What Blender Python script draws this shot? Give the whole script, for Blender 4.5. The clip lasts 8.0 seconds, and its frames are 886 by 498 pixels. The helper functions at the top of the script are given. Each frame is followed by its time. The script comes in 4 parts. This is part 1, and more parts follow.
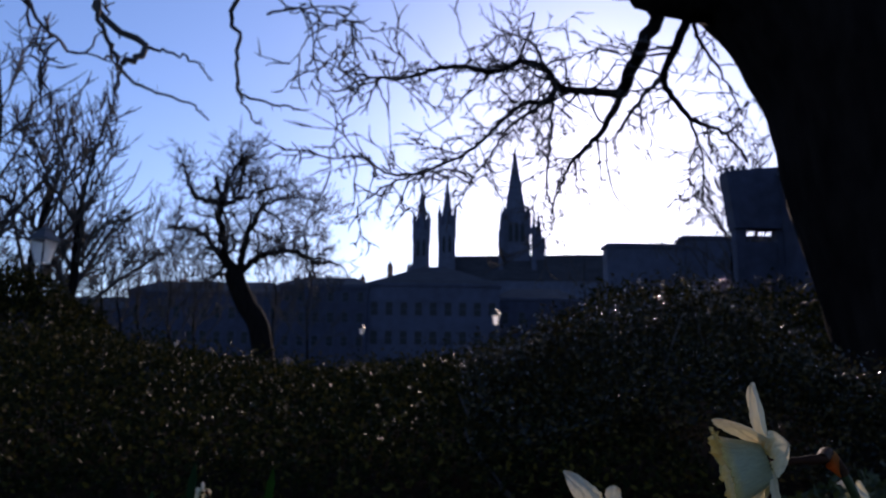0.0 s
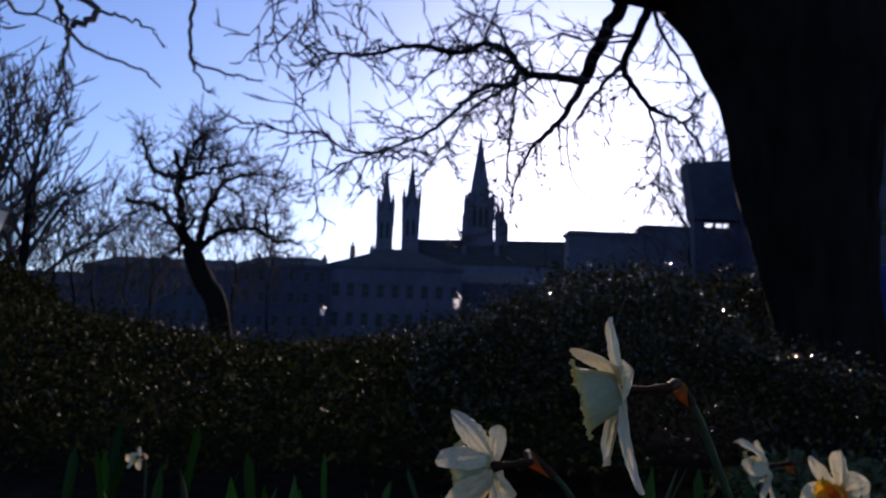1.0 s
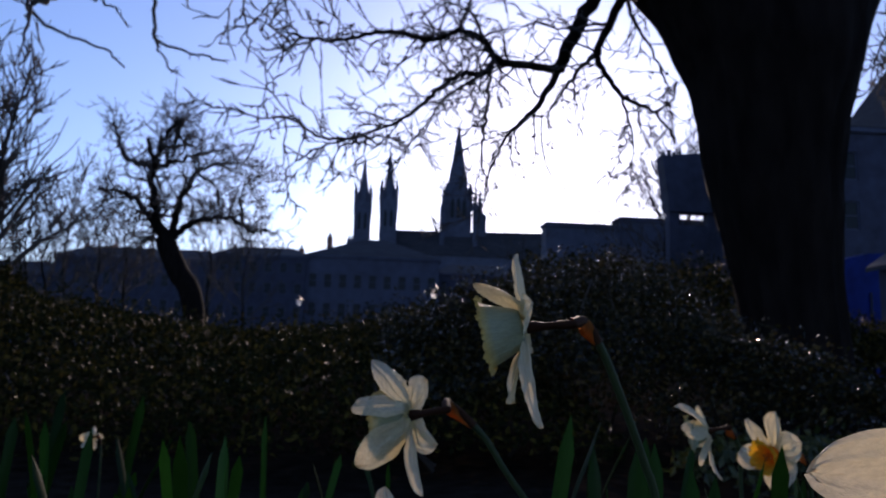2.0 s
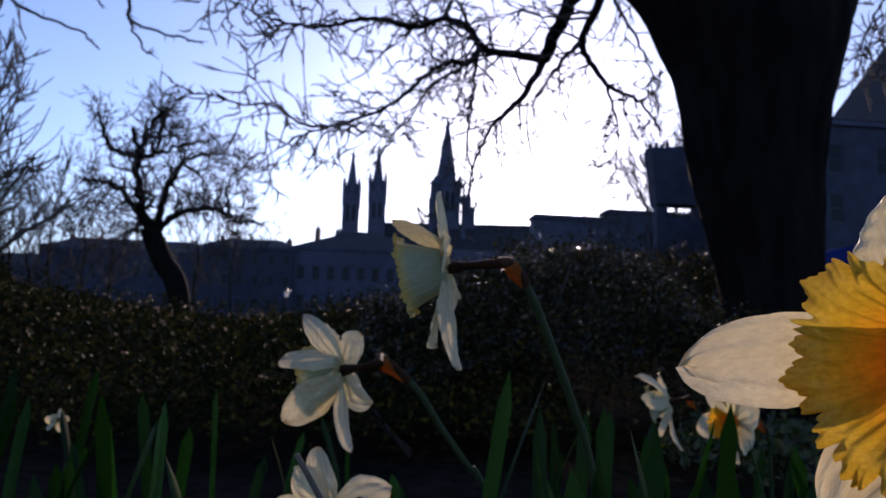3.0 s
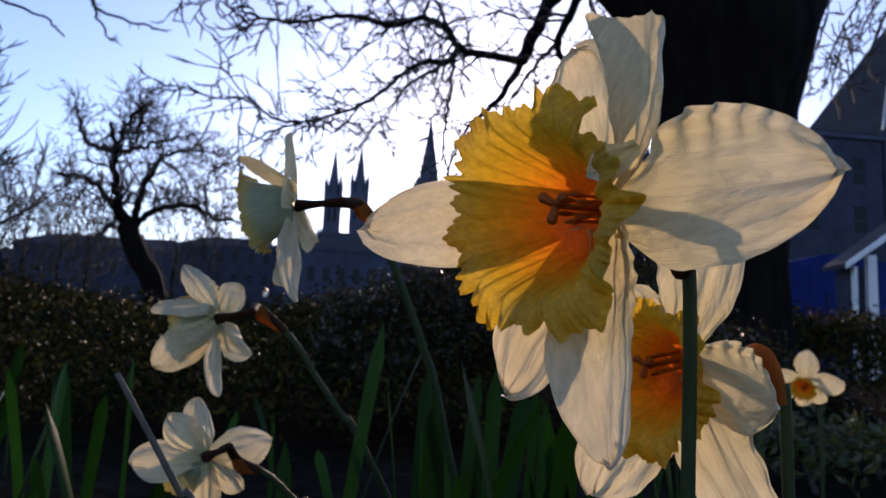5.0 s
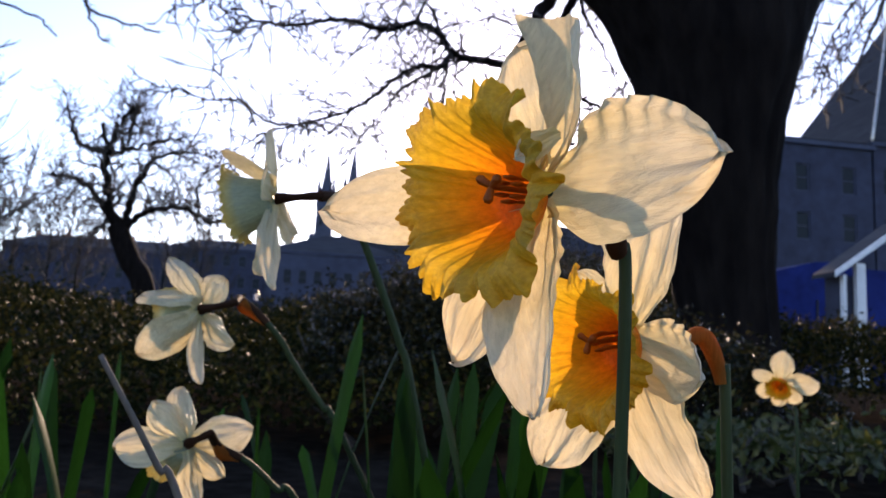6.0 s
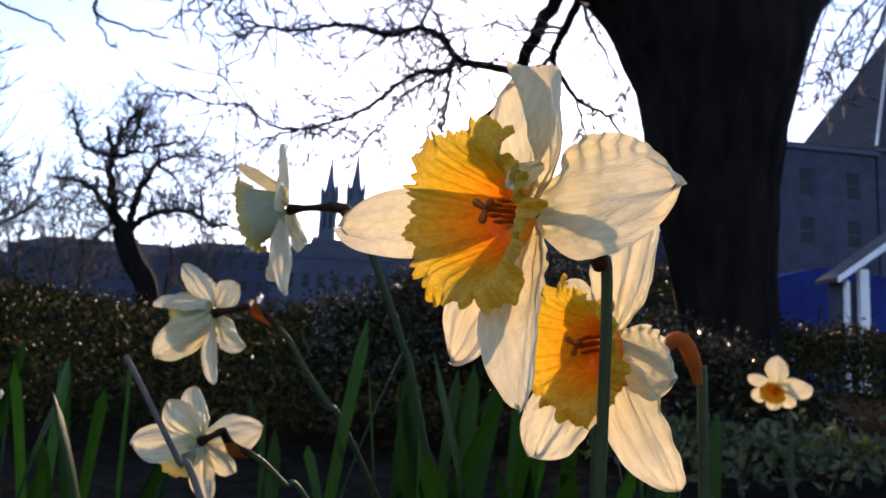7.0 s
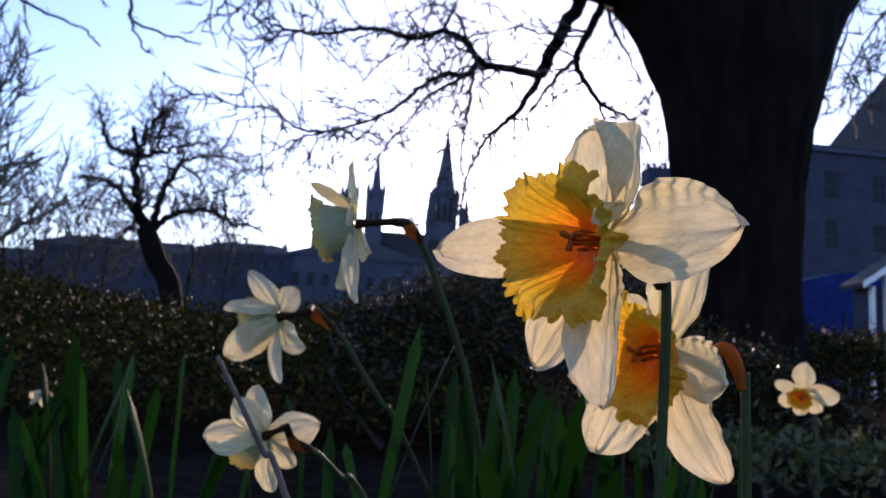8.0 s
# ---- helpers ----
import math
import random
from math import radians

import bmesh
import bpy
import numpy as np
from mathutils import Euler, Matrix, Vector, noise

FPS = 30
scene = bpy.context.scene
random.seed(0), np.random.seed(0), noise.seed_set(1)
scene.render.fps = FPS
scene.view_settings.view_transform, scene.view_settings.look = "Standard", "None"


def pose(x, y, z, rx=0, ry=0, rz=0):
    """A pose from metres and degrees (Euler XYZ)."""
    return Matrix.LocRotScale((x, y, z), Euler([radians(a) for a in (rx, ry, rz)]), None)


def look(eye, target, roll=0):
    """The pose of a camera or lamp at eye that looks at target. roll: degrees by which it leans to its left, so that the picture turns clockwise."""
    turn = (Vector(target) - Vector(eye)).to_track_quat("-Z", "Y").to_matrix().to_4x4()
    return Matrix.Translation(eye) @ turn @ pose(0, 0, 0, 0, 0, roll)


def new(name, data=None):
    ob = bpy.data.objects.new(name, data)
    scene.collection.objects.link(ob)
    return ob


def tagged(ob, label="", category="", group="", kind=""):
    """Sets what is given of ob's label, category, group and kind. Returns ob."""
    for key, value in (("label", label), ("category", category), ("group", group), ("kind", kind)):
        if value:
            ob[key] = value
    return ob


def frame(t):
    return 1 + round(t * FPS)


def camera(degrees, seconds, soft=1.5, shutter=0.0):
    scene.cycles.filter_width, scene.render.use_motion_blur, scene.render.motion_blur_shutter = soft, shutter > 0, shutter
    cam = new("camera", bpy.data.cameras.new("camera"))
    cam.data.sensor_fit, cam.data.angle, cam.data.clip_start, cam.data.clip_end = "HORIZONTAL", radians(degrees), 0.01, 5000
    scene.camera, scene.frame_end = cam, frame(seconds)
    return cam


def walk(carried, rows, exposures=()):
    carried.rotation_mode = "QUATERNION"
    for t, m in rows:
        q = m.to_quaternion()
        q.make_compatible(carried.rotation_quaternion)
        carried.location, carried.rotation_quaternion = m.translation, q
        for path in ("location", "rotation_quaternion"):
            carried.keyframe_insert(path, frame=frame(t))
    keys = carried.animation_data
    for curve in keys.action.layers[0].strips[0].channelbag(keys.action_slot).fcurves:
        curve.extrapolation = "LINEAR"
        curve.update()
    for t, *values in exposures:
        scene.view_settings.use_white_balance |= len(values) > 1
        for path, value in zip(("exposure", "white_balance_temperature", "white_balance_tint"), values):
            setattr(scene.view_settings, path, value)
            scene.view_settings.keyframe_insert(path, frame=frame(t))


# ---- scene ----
cam = camera(63.0, 8.0)
PATH = [
    (0, (-0.197, 0.003, 0.451), (-0.2, 1.972, 0.801), 0.8),
    (0.5, (-0.17, -0.009, 0.434), (-0.113, 1.964, 0.76), 1.5),
    (1, (-0.145, -0.011, 0.421), (-0.046, 1.963, 0.728), 1.9),
    (1.5, (-0.12, -0.01, 0.406), (0.013, 1.964, 0.702), 1.9),
    (3, (-0.057, 0.020, 0.364), (0.136, 1.993, 0.629), 1.8),
    (3.5, (-0.029, 0.022, 0.353), (0.169, 1.995, 0.614), 1.8),
    (4, (-0.008, 0.013, 0.343), (0.202, 1.985, 0.604), 1.9),
    (4.5, (0.008, 0.01, 0.336), (0.236, 1.979, 0.603), 2.2),
    (6, (0.029, -0.013, 0.321), (0.293, 1.949, 0.609), 3.0),
    (6.5, (0.028, -0.025, 0.319), (0.296, 1.935, 0.615), 3.0),
    (7, (0.026, -0.04, 0.32), (0.281, 1.921, 0.618), 3.3),
    (7.5, (0.011, -0.058, 0.318), (0.242, 1.905, 0.618), 3.8),
    (8, (-0.004, -0.076, 0.32), (0.198, 1.891, 0.618), 4.0),
]
LIGHT = [(0, -0.3, 5600, 30), (3.0, 0.0, 5900, 30), (3.5, 0.3, 6000, 29), (4.0, 0.25, 6000, 29), (4.5, 0.0, 6000, 29), (5.8, 1.05, 6600, 27), (6.5, 1.15, 6700, 27),
         (7.0, 1.15, 6600, 27), (7.5, 0.95, 6300, 28), (8.0, 0.75, 6000, 29)]
walk(cam, [(t, look(eye, target, roll)) for t, eye, target, roll in PATH], LIGHT)
cam.data.dof.use_dof, cam.data.dof.focus_distance, cam.data.dof.aperture_fstop = True, 0.2, 34.0

# ---- light ----
SUN_DIR = Vector((0.212, 0.934, 0.288)).normalized()
sun_data = bpy.data.lights.new("sun", "SUN")
sun_data.energy, sun_data.angle, sun_data.color = 3.3, radians(0.53), (1.0, 0.78, 0.52)
sun = new("sun", sun_data)
sun.matrix_world = look(SUN_DIR * 50, (0, 0, 0))
world = bpy.data.worlds.new("sky")
scene.world = world
world.use_nodes = True
wn = world.node_tree
sky = wn.nodes.new("ShaderNodeTexSky")
sky.sky_type, sky.sun_disc = "NISHITA", False
sky.sun_elevation, sky.sun_rotation = math.asin(SUN_DIR.z), math.atan2(SUN_DIR.x, SUN_DIR.y)
sky.air_density, sky.dust_density, sky.ozone_density = 1.0, 0.5, 3.0
wn.links.new(sky.outputs[0], wn.nodes["Background"].inputs[0])
wn.nodes["Background"].inputs[1].default_value = 0.18


# ---- materials ----
def nodes_of(name):
    m = bpy.data.materials.new(name)
    m.use_nodes = True
    t = m.node_tree
    return m, t, t.nodes["Principled BSDF"], t.nodes["Material Output"]


def add(t, kind, **inputs):
    n = t.nodes.new(kind)
    for k, v in inputs.items():
        n.inputs[k.replace("_", " ")].default_value = v
    return n


def ramp(t, source, stops):
    r = t.nodes.new("ShaderNodeValToRGB")
    while len(r.color_ramp.elements) < len(stops):
        r.color_ramp.elements.new(0.5)
    for e, (p, c) in zip(r.color_ramp.elements, stops):
        e.position, e.color = p, (*c, 1)
    t.links.new(source, r.inputs[0])
    return r.outputs[0]


def coords(t, scale=(1, 1, 1), which="Object"):
    c = t.nodes.new("ShaderNodeTexCoord")
    m = t.nodes.new("ShaderNodeMapping")
    m.inputs["Scale"].default_value = scale
    t.links.new(c.outputs[which], m.inputs[0])
    return m.outputs[0]


def noise_of(t, vec, scale, detail=4.0, rough=0.6):
    n = add(t, "ShaderNodeTexNoise", Scale=scale, Detail=detail, Roughness=rough)
    t.links.new(vec, n.inputs["Vector"])
    return n.outputs["Fac"]


def bump(t, p, height, strength, distance):
    b = add(t, "ShaderNodeBump", Strength=strength, Distance=distance)
    t.links.new(height, b.inputs["Height"])
    t.links.new(b.outputs[0], p.inputs["Normal"])
    return b


def mixed(t, a, b, fac, mode="MULTIPLY"):
    m = t.nodes.new("ShaderNodeMix")
    m.data_type, m.blend_type = "RGBA", mode
    m.inputs[0].default_value = fac
    t.links.new(a, m.inputs[6])
    t.links.new(b, m.inputs[7])
    return m.outputs[2]


def surface(name, dark, light, scale, rough=0.7, relief=0.3, depth=0.01, coarse=0.2, metal=0.0, stretch=(1, 1, 1), spec=0.5):
    """A solid surface: fine grain between two colours, broad stains over it, and relief."""
    m, t, p, out = nodes_of(name)
    v = coords(t, stretch)
    fine = noise_of(t, v, scale, 6)
    broad = noise_of(t, v, scale * coarse, 3)
    col = ramp(t, fine, [(0.3, dark), (0.7, light)])
    stain = ramp(t, broad, [(0.3, (0.6, 0.6, 0.62)), (0.65, (1, 1, 1))])
    t.links.new(mixed(t, col, stain, 0.8), p.inputs["Base Color"])
    p.inputs["Roughness"].default_value, p.inputs["Metallic"].default_value = rough, metal
    p.inputs["Specular IOR Level"].default_value = spec
    bump(t, p, fine, relief, depth)
    return m


def thin(name, col_stops, axis, span, translucent, rough=0.5, veins=40.0, vein_depth=0.0004, mottle=0.25, glow=None, spec=0.3, vary=0.0):
    """Thin living tissue that lets light through: colour along one local axis, veins lengthwise."""
    m, t, p, out = nodes_of(name)
    c = t.nodes.new("ShaderNodeTexCoord")
    sep = t.nodes.new("ShaderNodeSeparateXYZ")
    t.links.new(c.outputs["Object"], sep.inputs[0])
    mr = add(t, "ShaderNodeMapRange")
    mr.inputs[1].default_value, mr.inputs[2].default_value = span
    t.links.new(sep.outputs[axis], mr.inputs[0])
    col = ramp(t, mr.outputs[0], col_stops)
    scale = [veins] * 3
    scale["XYZ".index(axis)] = veins * 0.06
    vein = noise_of(t, coords(t, scale), 8.0, 3)
    spots = noise_of(t, coords(t), 55.0, 3)
    col = mixed(t, col, ramp(t, vein, [(0.3, (1 - mottle,) * 3), (0.7, (1, 1, 1))]), 1.0)
    col = mixed(t, col, ramp(t, spots, [(0.3, (0.82, 0.8, 0.74)), (0.6, (1, 1, 1))]), 0.7)
    if vary:
        own = t.nodes.new("ShaderNodeObjectInfo")
        col = mixed(t, col, ramp(t, own.outputs["Random"], [(0.0, (1 - vary,) * 3), (0.6, (1 - vary * 0.7,) * 3), (1.0, (1, 1, 1))]), 1.0)
    t.links.new(col, p.inputs["Base Color"])
    p.inputs["Roughness"].default_value = rough
    p.inputs["Specular IOR Level"].default_value = spec
    both = t.nodes.new("ShaderNodeMath")
    both.operation = "MULTIPLY_ADD"
    both.inputs[1].default_value = 0.45
    t.links.new(noise_of(t, coords(t), 380.0, 4), both.inputs[0])
    t.links.new(vein, both.inputs[2])
    b = bump(t, p, both.outputs[0], 0.55, vein_depth)
    tr = t.nodes.new("ShaderNodeBsdfTranslucent")
    tcol = col
    if glow:
        g = t.nodes.new("ShaderNodeRGB")
        g.outputs[0].default_value = (*glow, 1)
        tcol = mixed(t, col, g.outputs[0], 1.0)
    t.links.new(tcol, tr.inputs[0])
    t.links.new(b.outputs[0], tr.inputs["Normal"])
    mix = t.nodes.new("ShaderNodeMixShader")
    mix.inputs[0].default_value = translucent
    t.links.new(p.outputs[0], mix.inputs[1])
    t.links.new(tr.outputs[0], mix.inputs[2])
    t.links.new(mix.outputs[0], out.inputs[0])
    return m


PETAL = thin("cream_petal", [(0.0, (0.74, 0.66, 0.30)), (0.22, (0.77, 0.69, 0.44)), (1.0, (0.78, 0.71, 0.54))], "X", (0.0, 0.05), 0.50,
             veins=60, vein_depth=0.0018, mottle=0.22, glow=(1.0, 0.91, 0.70))
# Orange throat is its own; the olive rim is shade put into colour.
CUP = thin("yellow_cup", [(0.0, (0.84, 0.19, 0.006)), (0.35, (0.86, 0.37, 0.012)), (0.7, (0.74, 0.47, 0.03)), (1.0, (0.54, 0.41, 0.08))], "Z", (0.0, 0.027), 0.58,
           veins=90, vein_depth=0.0008, mottle=0.3, glow=(0.96, 0.88, 0.42))
# Shade is put into the colour: grey-green walls, gold at the lit rim.
SHADED_CUP = thin("shaded_yellow_cup", [(0.0, (0.30, 0.34, 0.22)), (0.6, (0.32, 0.36, 0.24)), (0.8, (0.56, 0.44, 0.14)), (1.0, (0.76, 0.46, 0.07))], "Z", (0.0, 0.030), 0.2,
                veins=90, vein_depth=0.0006, glow=(1.0, 0.88, 0.5))
STEM = thin("green_stem", [(0.0, (0.022, 0.044, 0.013)), (1.0, (0.036, 0.056, 0.022))], "Z", (0.0, 0.4), 0.12, veins=70, rough=0.55, spec=0.14)
SHEATH = thin("papery_sheath", [(0.0, (0.62, 0.21, 0.045)), (1.0, (0.72, 0.26, 0.055))], "Z", (0.0, 0.4), 0.78, veins=120, rough=0.6, spec=0.1)
NECK = thin("dry_neck_skin", [(0.0, (0.045, 0.021, 0.012)), (1.0, (0.060, 0.028, 0.015))], "Z", (0.0, 0.4), 0.3, veins=120, rough=0.6, glow=(1.0, 0.7, 0.4), spec=0.05)
BLADE = thin("green_blade", [(0.0, (0.10, 0.14, 0.05)), (0.3, (0.014, 0.054, 0.010)), (1.0, (0.016, 0.058, 0.011))], "Z", (0.0, 0.35), 0.34, veins=80, rough=0.4,
             glow=(0.75, 1.0, 0.35), spec=0.08, vary=0.65)
POLLEN = thin("orange_pistil", [(0.0, (0.72, 0.22, 0.02)), (1.0, (0.42, 0.09, 0.015))], "Z", (0.0, 0.024), 0.35, veins=200, rough=0.6)
DRY = surface("dry_stalk", (0.06, 0.05, 0.04), (0.15, 0.12, 0.09), 160, 0.7, 0.4, 0.0006, stretch=(1, 1, 0.1))
SOIL = surface("garden_soil", (0.010, 0.008, 0.006), (0.030, 0.024, 0.018), 14, 0.95, 0.8, 0.03, coarse=0.1, spec=0.0)
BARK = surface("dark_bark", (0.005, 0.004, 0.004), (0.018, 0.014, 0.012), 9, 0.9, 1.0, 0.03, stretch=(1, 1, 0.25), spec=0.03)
TWIG = surface("twig_bark", (0.022, 0.017, 0.014), (0.05, 0.04, 0.032), 40, 0.8, 0.5, 0.004)
SLATE = surface("slate_roof", (0.02, 0.022, 0.028), (0.045, 0.046, 0.052), 1.2, 0.8, 0.4, 0.03, stretch=(0.5, 0.5, 3), spec=0.15)
# The blue in these three is distance haze put into the wall colours.
STONE = surface("haze_blue_stone", (0.042, 0.051, 0.082), (0.074, 0.087, 0.130), 0.8, 0.85, 0.4, 0.05)
DARKSTONE = surface("haze_blue_dark_stone", (0.018, 0.022, 0.042), (0.040, 0.047, 0.082), 0.9, 0.9, 0.4, 0.05)
STUCCO = surface("haze_blue_stucco", (0.036, 0.043, 0.072), (0.064, 0.074, 0.118), 0.6, 0.85, 0.2, 0.02)
BRICKY = surface("red_brick", (0.16, 0.08, 0.06), (0.26, 0.14, 0.10), 1.5, 0.9, 0.4, 0.03)
IRON = surface("black_iron", (0.015, 0.015, 0.017), (0.03, 0.03, 0.032), 30, 0.45, 0.2, 0.003, metal=0.3)
# Pale metal for the tube added to glint on one roof.
GLINT_METAL = surface("pale_glint_metal", (0.55, 0.50, 0.42), (0.75, 0.70, 0.60), 3.0, 0.38, 0.5, 0.02, metal=0.9)
BLUE = surface("blue_sheeting", (0.008, 0.016, 0.10), (0.012, 0.026, 0.16), 2.0, 0.6, 0.5, 0.05, spec=0.08)
WHITE = surface("white_paint", (0.68, 0.68, 0.68), (0.80, 0.80, 0.79), 4.0, 0.5, 0.1, 0.005)


def leaf_material(name, a, b, c, gloss, translucent, spec=0.5):
    m, t, p, out = nodes_of(name)
    g = t.nodes.new("ShaderNodeNewGeometry")
    col = ramp(t, g.outputs["Random Per Island"], [(0.0, a), (0.6, b), (1.0, c)])
    t.links.new(mixed(t, col, ramp(t, noise_of(t, coords(t), 60.0, 3), [(0.3, (0.6, 0.6, 0.55)), (0.7, (1, 1, 1))]), 0.8), p.inputs["Base Color"])
    p.inputs["Roughness"].default_value = gloss
    p.inputs["Specular IOR Level"].default_value = spec
    tr = t.nodes.new("ShaderNodeBsdfTranslucent")
    t.links.new(col, tr.inputs[0])
    mix = t.nodes.new("ShaderNodeMixShader")
    mix.inputs[0].default_value = translucent
    t.links.new(p.outputs[0], mix.inputs[1])
    t.links.new(tr.outputs[0], mix.inputs[2])
    t.links.new(mix.outputs[0], out.inputs[0])
    return m


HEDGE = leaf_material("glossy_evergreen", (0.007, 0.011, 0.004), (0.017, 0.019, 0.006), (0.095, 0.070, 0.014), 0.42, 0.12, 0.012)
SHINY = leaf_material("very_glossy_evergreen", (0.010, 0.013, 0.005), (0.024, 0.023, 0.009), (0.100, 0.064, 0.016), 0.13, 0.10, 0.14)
LIME = leaf_material("yellow_green_leaf", (0.03, 0.045, 0.01), (0.06, 0.07, 0.012), (0.12, 0.10, 0.02), 0.45, 0.35)

GLASS, gt, gp, _ = nodes_of("dark_window_glass")
gp.inputs["Base Color"].default_value = (0.02, 0.025, 0.03, 1)
gp.inputs["Roughness"].default_value = 0.25
gp.inputs["Specular IOR Level"].default_value = 0.06
LAMPGLASS = leaf_material("opal_lamp_glass", (0.9, 0.9, 0.88), (0.92, 0.92, 0.9), (0.94, 0.94, 0.92), 0.3, 0.9)


# ---- mesh tools ----
class Build:
    """Collects vertices and faces for one mesh."""

    def __init__(self):
        self.v, self.f = [], []

    def tube(self, pts, radii, sides=6, cap=True):
        pts = [Vector(p) for p in pts]
        side = None
        rings = []
        for i, p in enumerate(pts):
            d = (pts[min(i + 1, len(pts) - 1)] - pts[max(i - 1, 0)]).normalized()
            if side is None:
                side = d.orthogonal().normalized()
            side = (side - d * side.dot(d)).normalized()
            other = d.cross(side)
            start = len(self.v)
            for k in range(sides):
                a = 2 * math.pi * k / sides
                self.v.append(p + (side * math.cos(a) + other * math.sin(a)) * radii[i])
            rings.append(start)
        for a, b in zip(rings, rings[1:]):
            for k in range(sides):
                n = (k + 1) % sides
                self.f.append((a + k, a + n, b + n, b + k))
        if cap:
            self.f.append(tuple(rings[-1] + k for k in range(sides)))
            self.f.append(tuple(rings[0] + sides - 1 - k for k in range(sides)))

    def box(self, x0, y0, z0, x1, y1, z1):
        s = len(self.v)
        self.v += [Vector(p) for p in ((x0, y0, z0), (x1, y0, z0), (x1, y1, z0), (x0, y1, z0), (x0, y0, z1), (x1, y0, z1), (x1, y1, z1), (x0, y1, z1))]
        self.f += [tuple(s + i for i in q) for q in ((0, 3, 2, 1), (4, 5, 6, 7), (0, 1, 5, 4), (1, 2, 6, 5), (2, 3, 7, 6), (3, 0, 4, 7))]

    def lathe(self, profile, sides, centre=(0, 0, 0), turn=0.0):
        c = Vector(centre)
        s = len(self.v)
        for r, z in profile:
            for k in range(sides):
                a = turn + 2 * math.pi * k / sides
                self.v.append(c + Vector((r * math.cos(a), r * math.sin(a), z)))
        for i in range(len(profile) - 1):
            for k in range(sides):
                n = (k + 1) % sides
                a = s + i * sides
                self.f.append((a + k, a + n, a + sides + n, a + sides + k))
        self.f.append(tuple(s + sides - 1 - k for k in range(sides)))
        e = s + (len(profile) - 1) * sides
        self.f.append(tuple(e + k for k in range(sides)))

    def prism(self, outline, y0, y1):
        """An outline in x and z, from y0 to y1."""
        s, n = len(self.v), len(outline)
        self.v += [Vector((x, y0, z)) for x, z in outline] + [Vector((x, y1, z)) for x, z in outline]
        self.f.append(tuple(range(s, s + n)))
        self.f.append(tuple(range(s + 2 * n - 1, s + n - 1, -1)))
        for i in range(n):
            j = (i + 1) % n
            self.f.append((s + j, s + i, s + n + i, s + n + j))

    def mesh(self, name, material, smooth=True):
        me = bpy.data.meshes.new(name)
        me.from_pydata(self.v, [], self.f)
        me.materials.append(material)
        if smooth:
            me.shade_smooth()
        return me


def part(name, mesh, parent, m=None, label=""):
    ob = new(name, mesh)
    ob.parent = parent
    if m is not None:
        ob.matrix_local = m
    return tagged(ob, label)


def thing(name, place, label, category, group="", kind=""):
    ob = new(name)
    ob.empty_display_size = 0.05
    ob.location = place
    return tagged(ob, label, category, group, kind)


def curve(pts, steps=6):
    """A smooth line through the points."""
    pts = [Vector(p) for p in pts]
    q = [pts[0] * 2 - pts[1], *pts, pts[-1] * 2 - pts[-2]]
    line = []
    for i in range(1, len(q) - 2):
        for k in range(steps):
            s = k / steps
            a, b, c, d = q[i - 1:i + 3]
            line.append(0.5 * (2 * b + (c - a) * s + (2 * a - 5 * b + 4 * c - d) * s * s + (3 * b - a - 3 * c + d) * s ** 3))
    return line + [pts[-1]]


# ---- ground ----
def ground():
    b = Build()
    rows = [-3000, -600, -150, -40, -12, -5] + [-3 + 0.25 * i for i in range(53)] + [14, 20, 40, 90, 160, 400, 900, 3000]
    cols = [-3000, -600, -200, -60, -25, -12] + [-7 + 0.25 * i for i in range(57)] + [12, 25, 60, 200, 600, 3000]
    for y in rows:
        for x in cols:
            near = abs(x) < 7.1 and -3.1 < y < 10.1
            z = 0.035 * noise.noise((x * 1.3, y * 1.3, 0)) + 0.012 * noise.noise((x * 6, y * 6, 3)) if near else 0.0
            b.v.append(Vector((x, y, z - 0.02 if near else -0.02)))
    n = len(cols)
    for j in range(len(rows) - 1):
        for i in range(n - 1):
            b.f.append((j * n + i, j * n + i + 1, (j + 1) * n + i + 1, (j + 1) * n + i))
    tagged(new("ground", b.mesh("ground", SOIL)), "dark garden soil under the daffodils and shrubs", "soil", kind="structure")


ground()


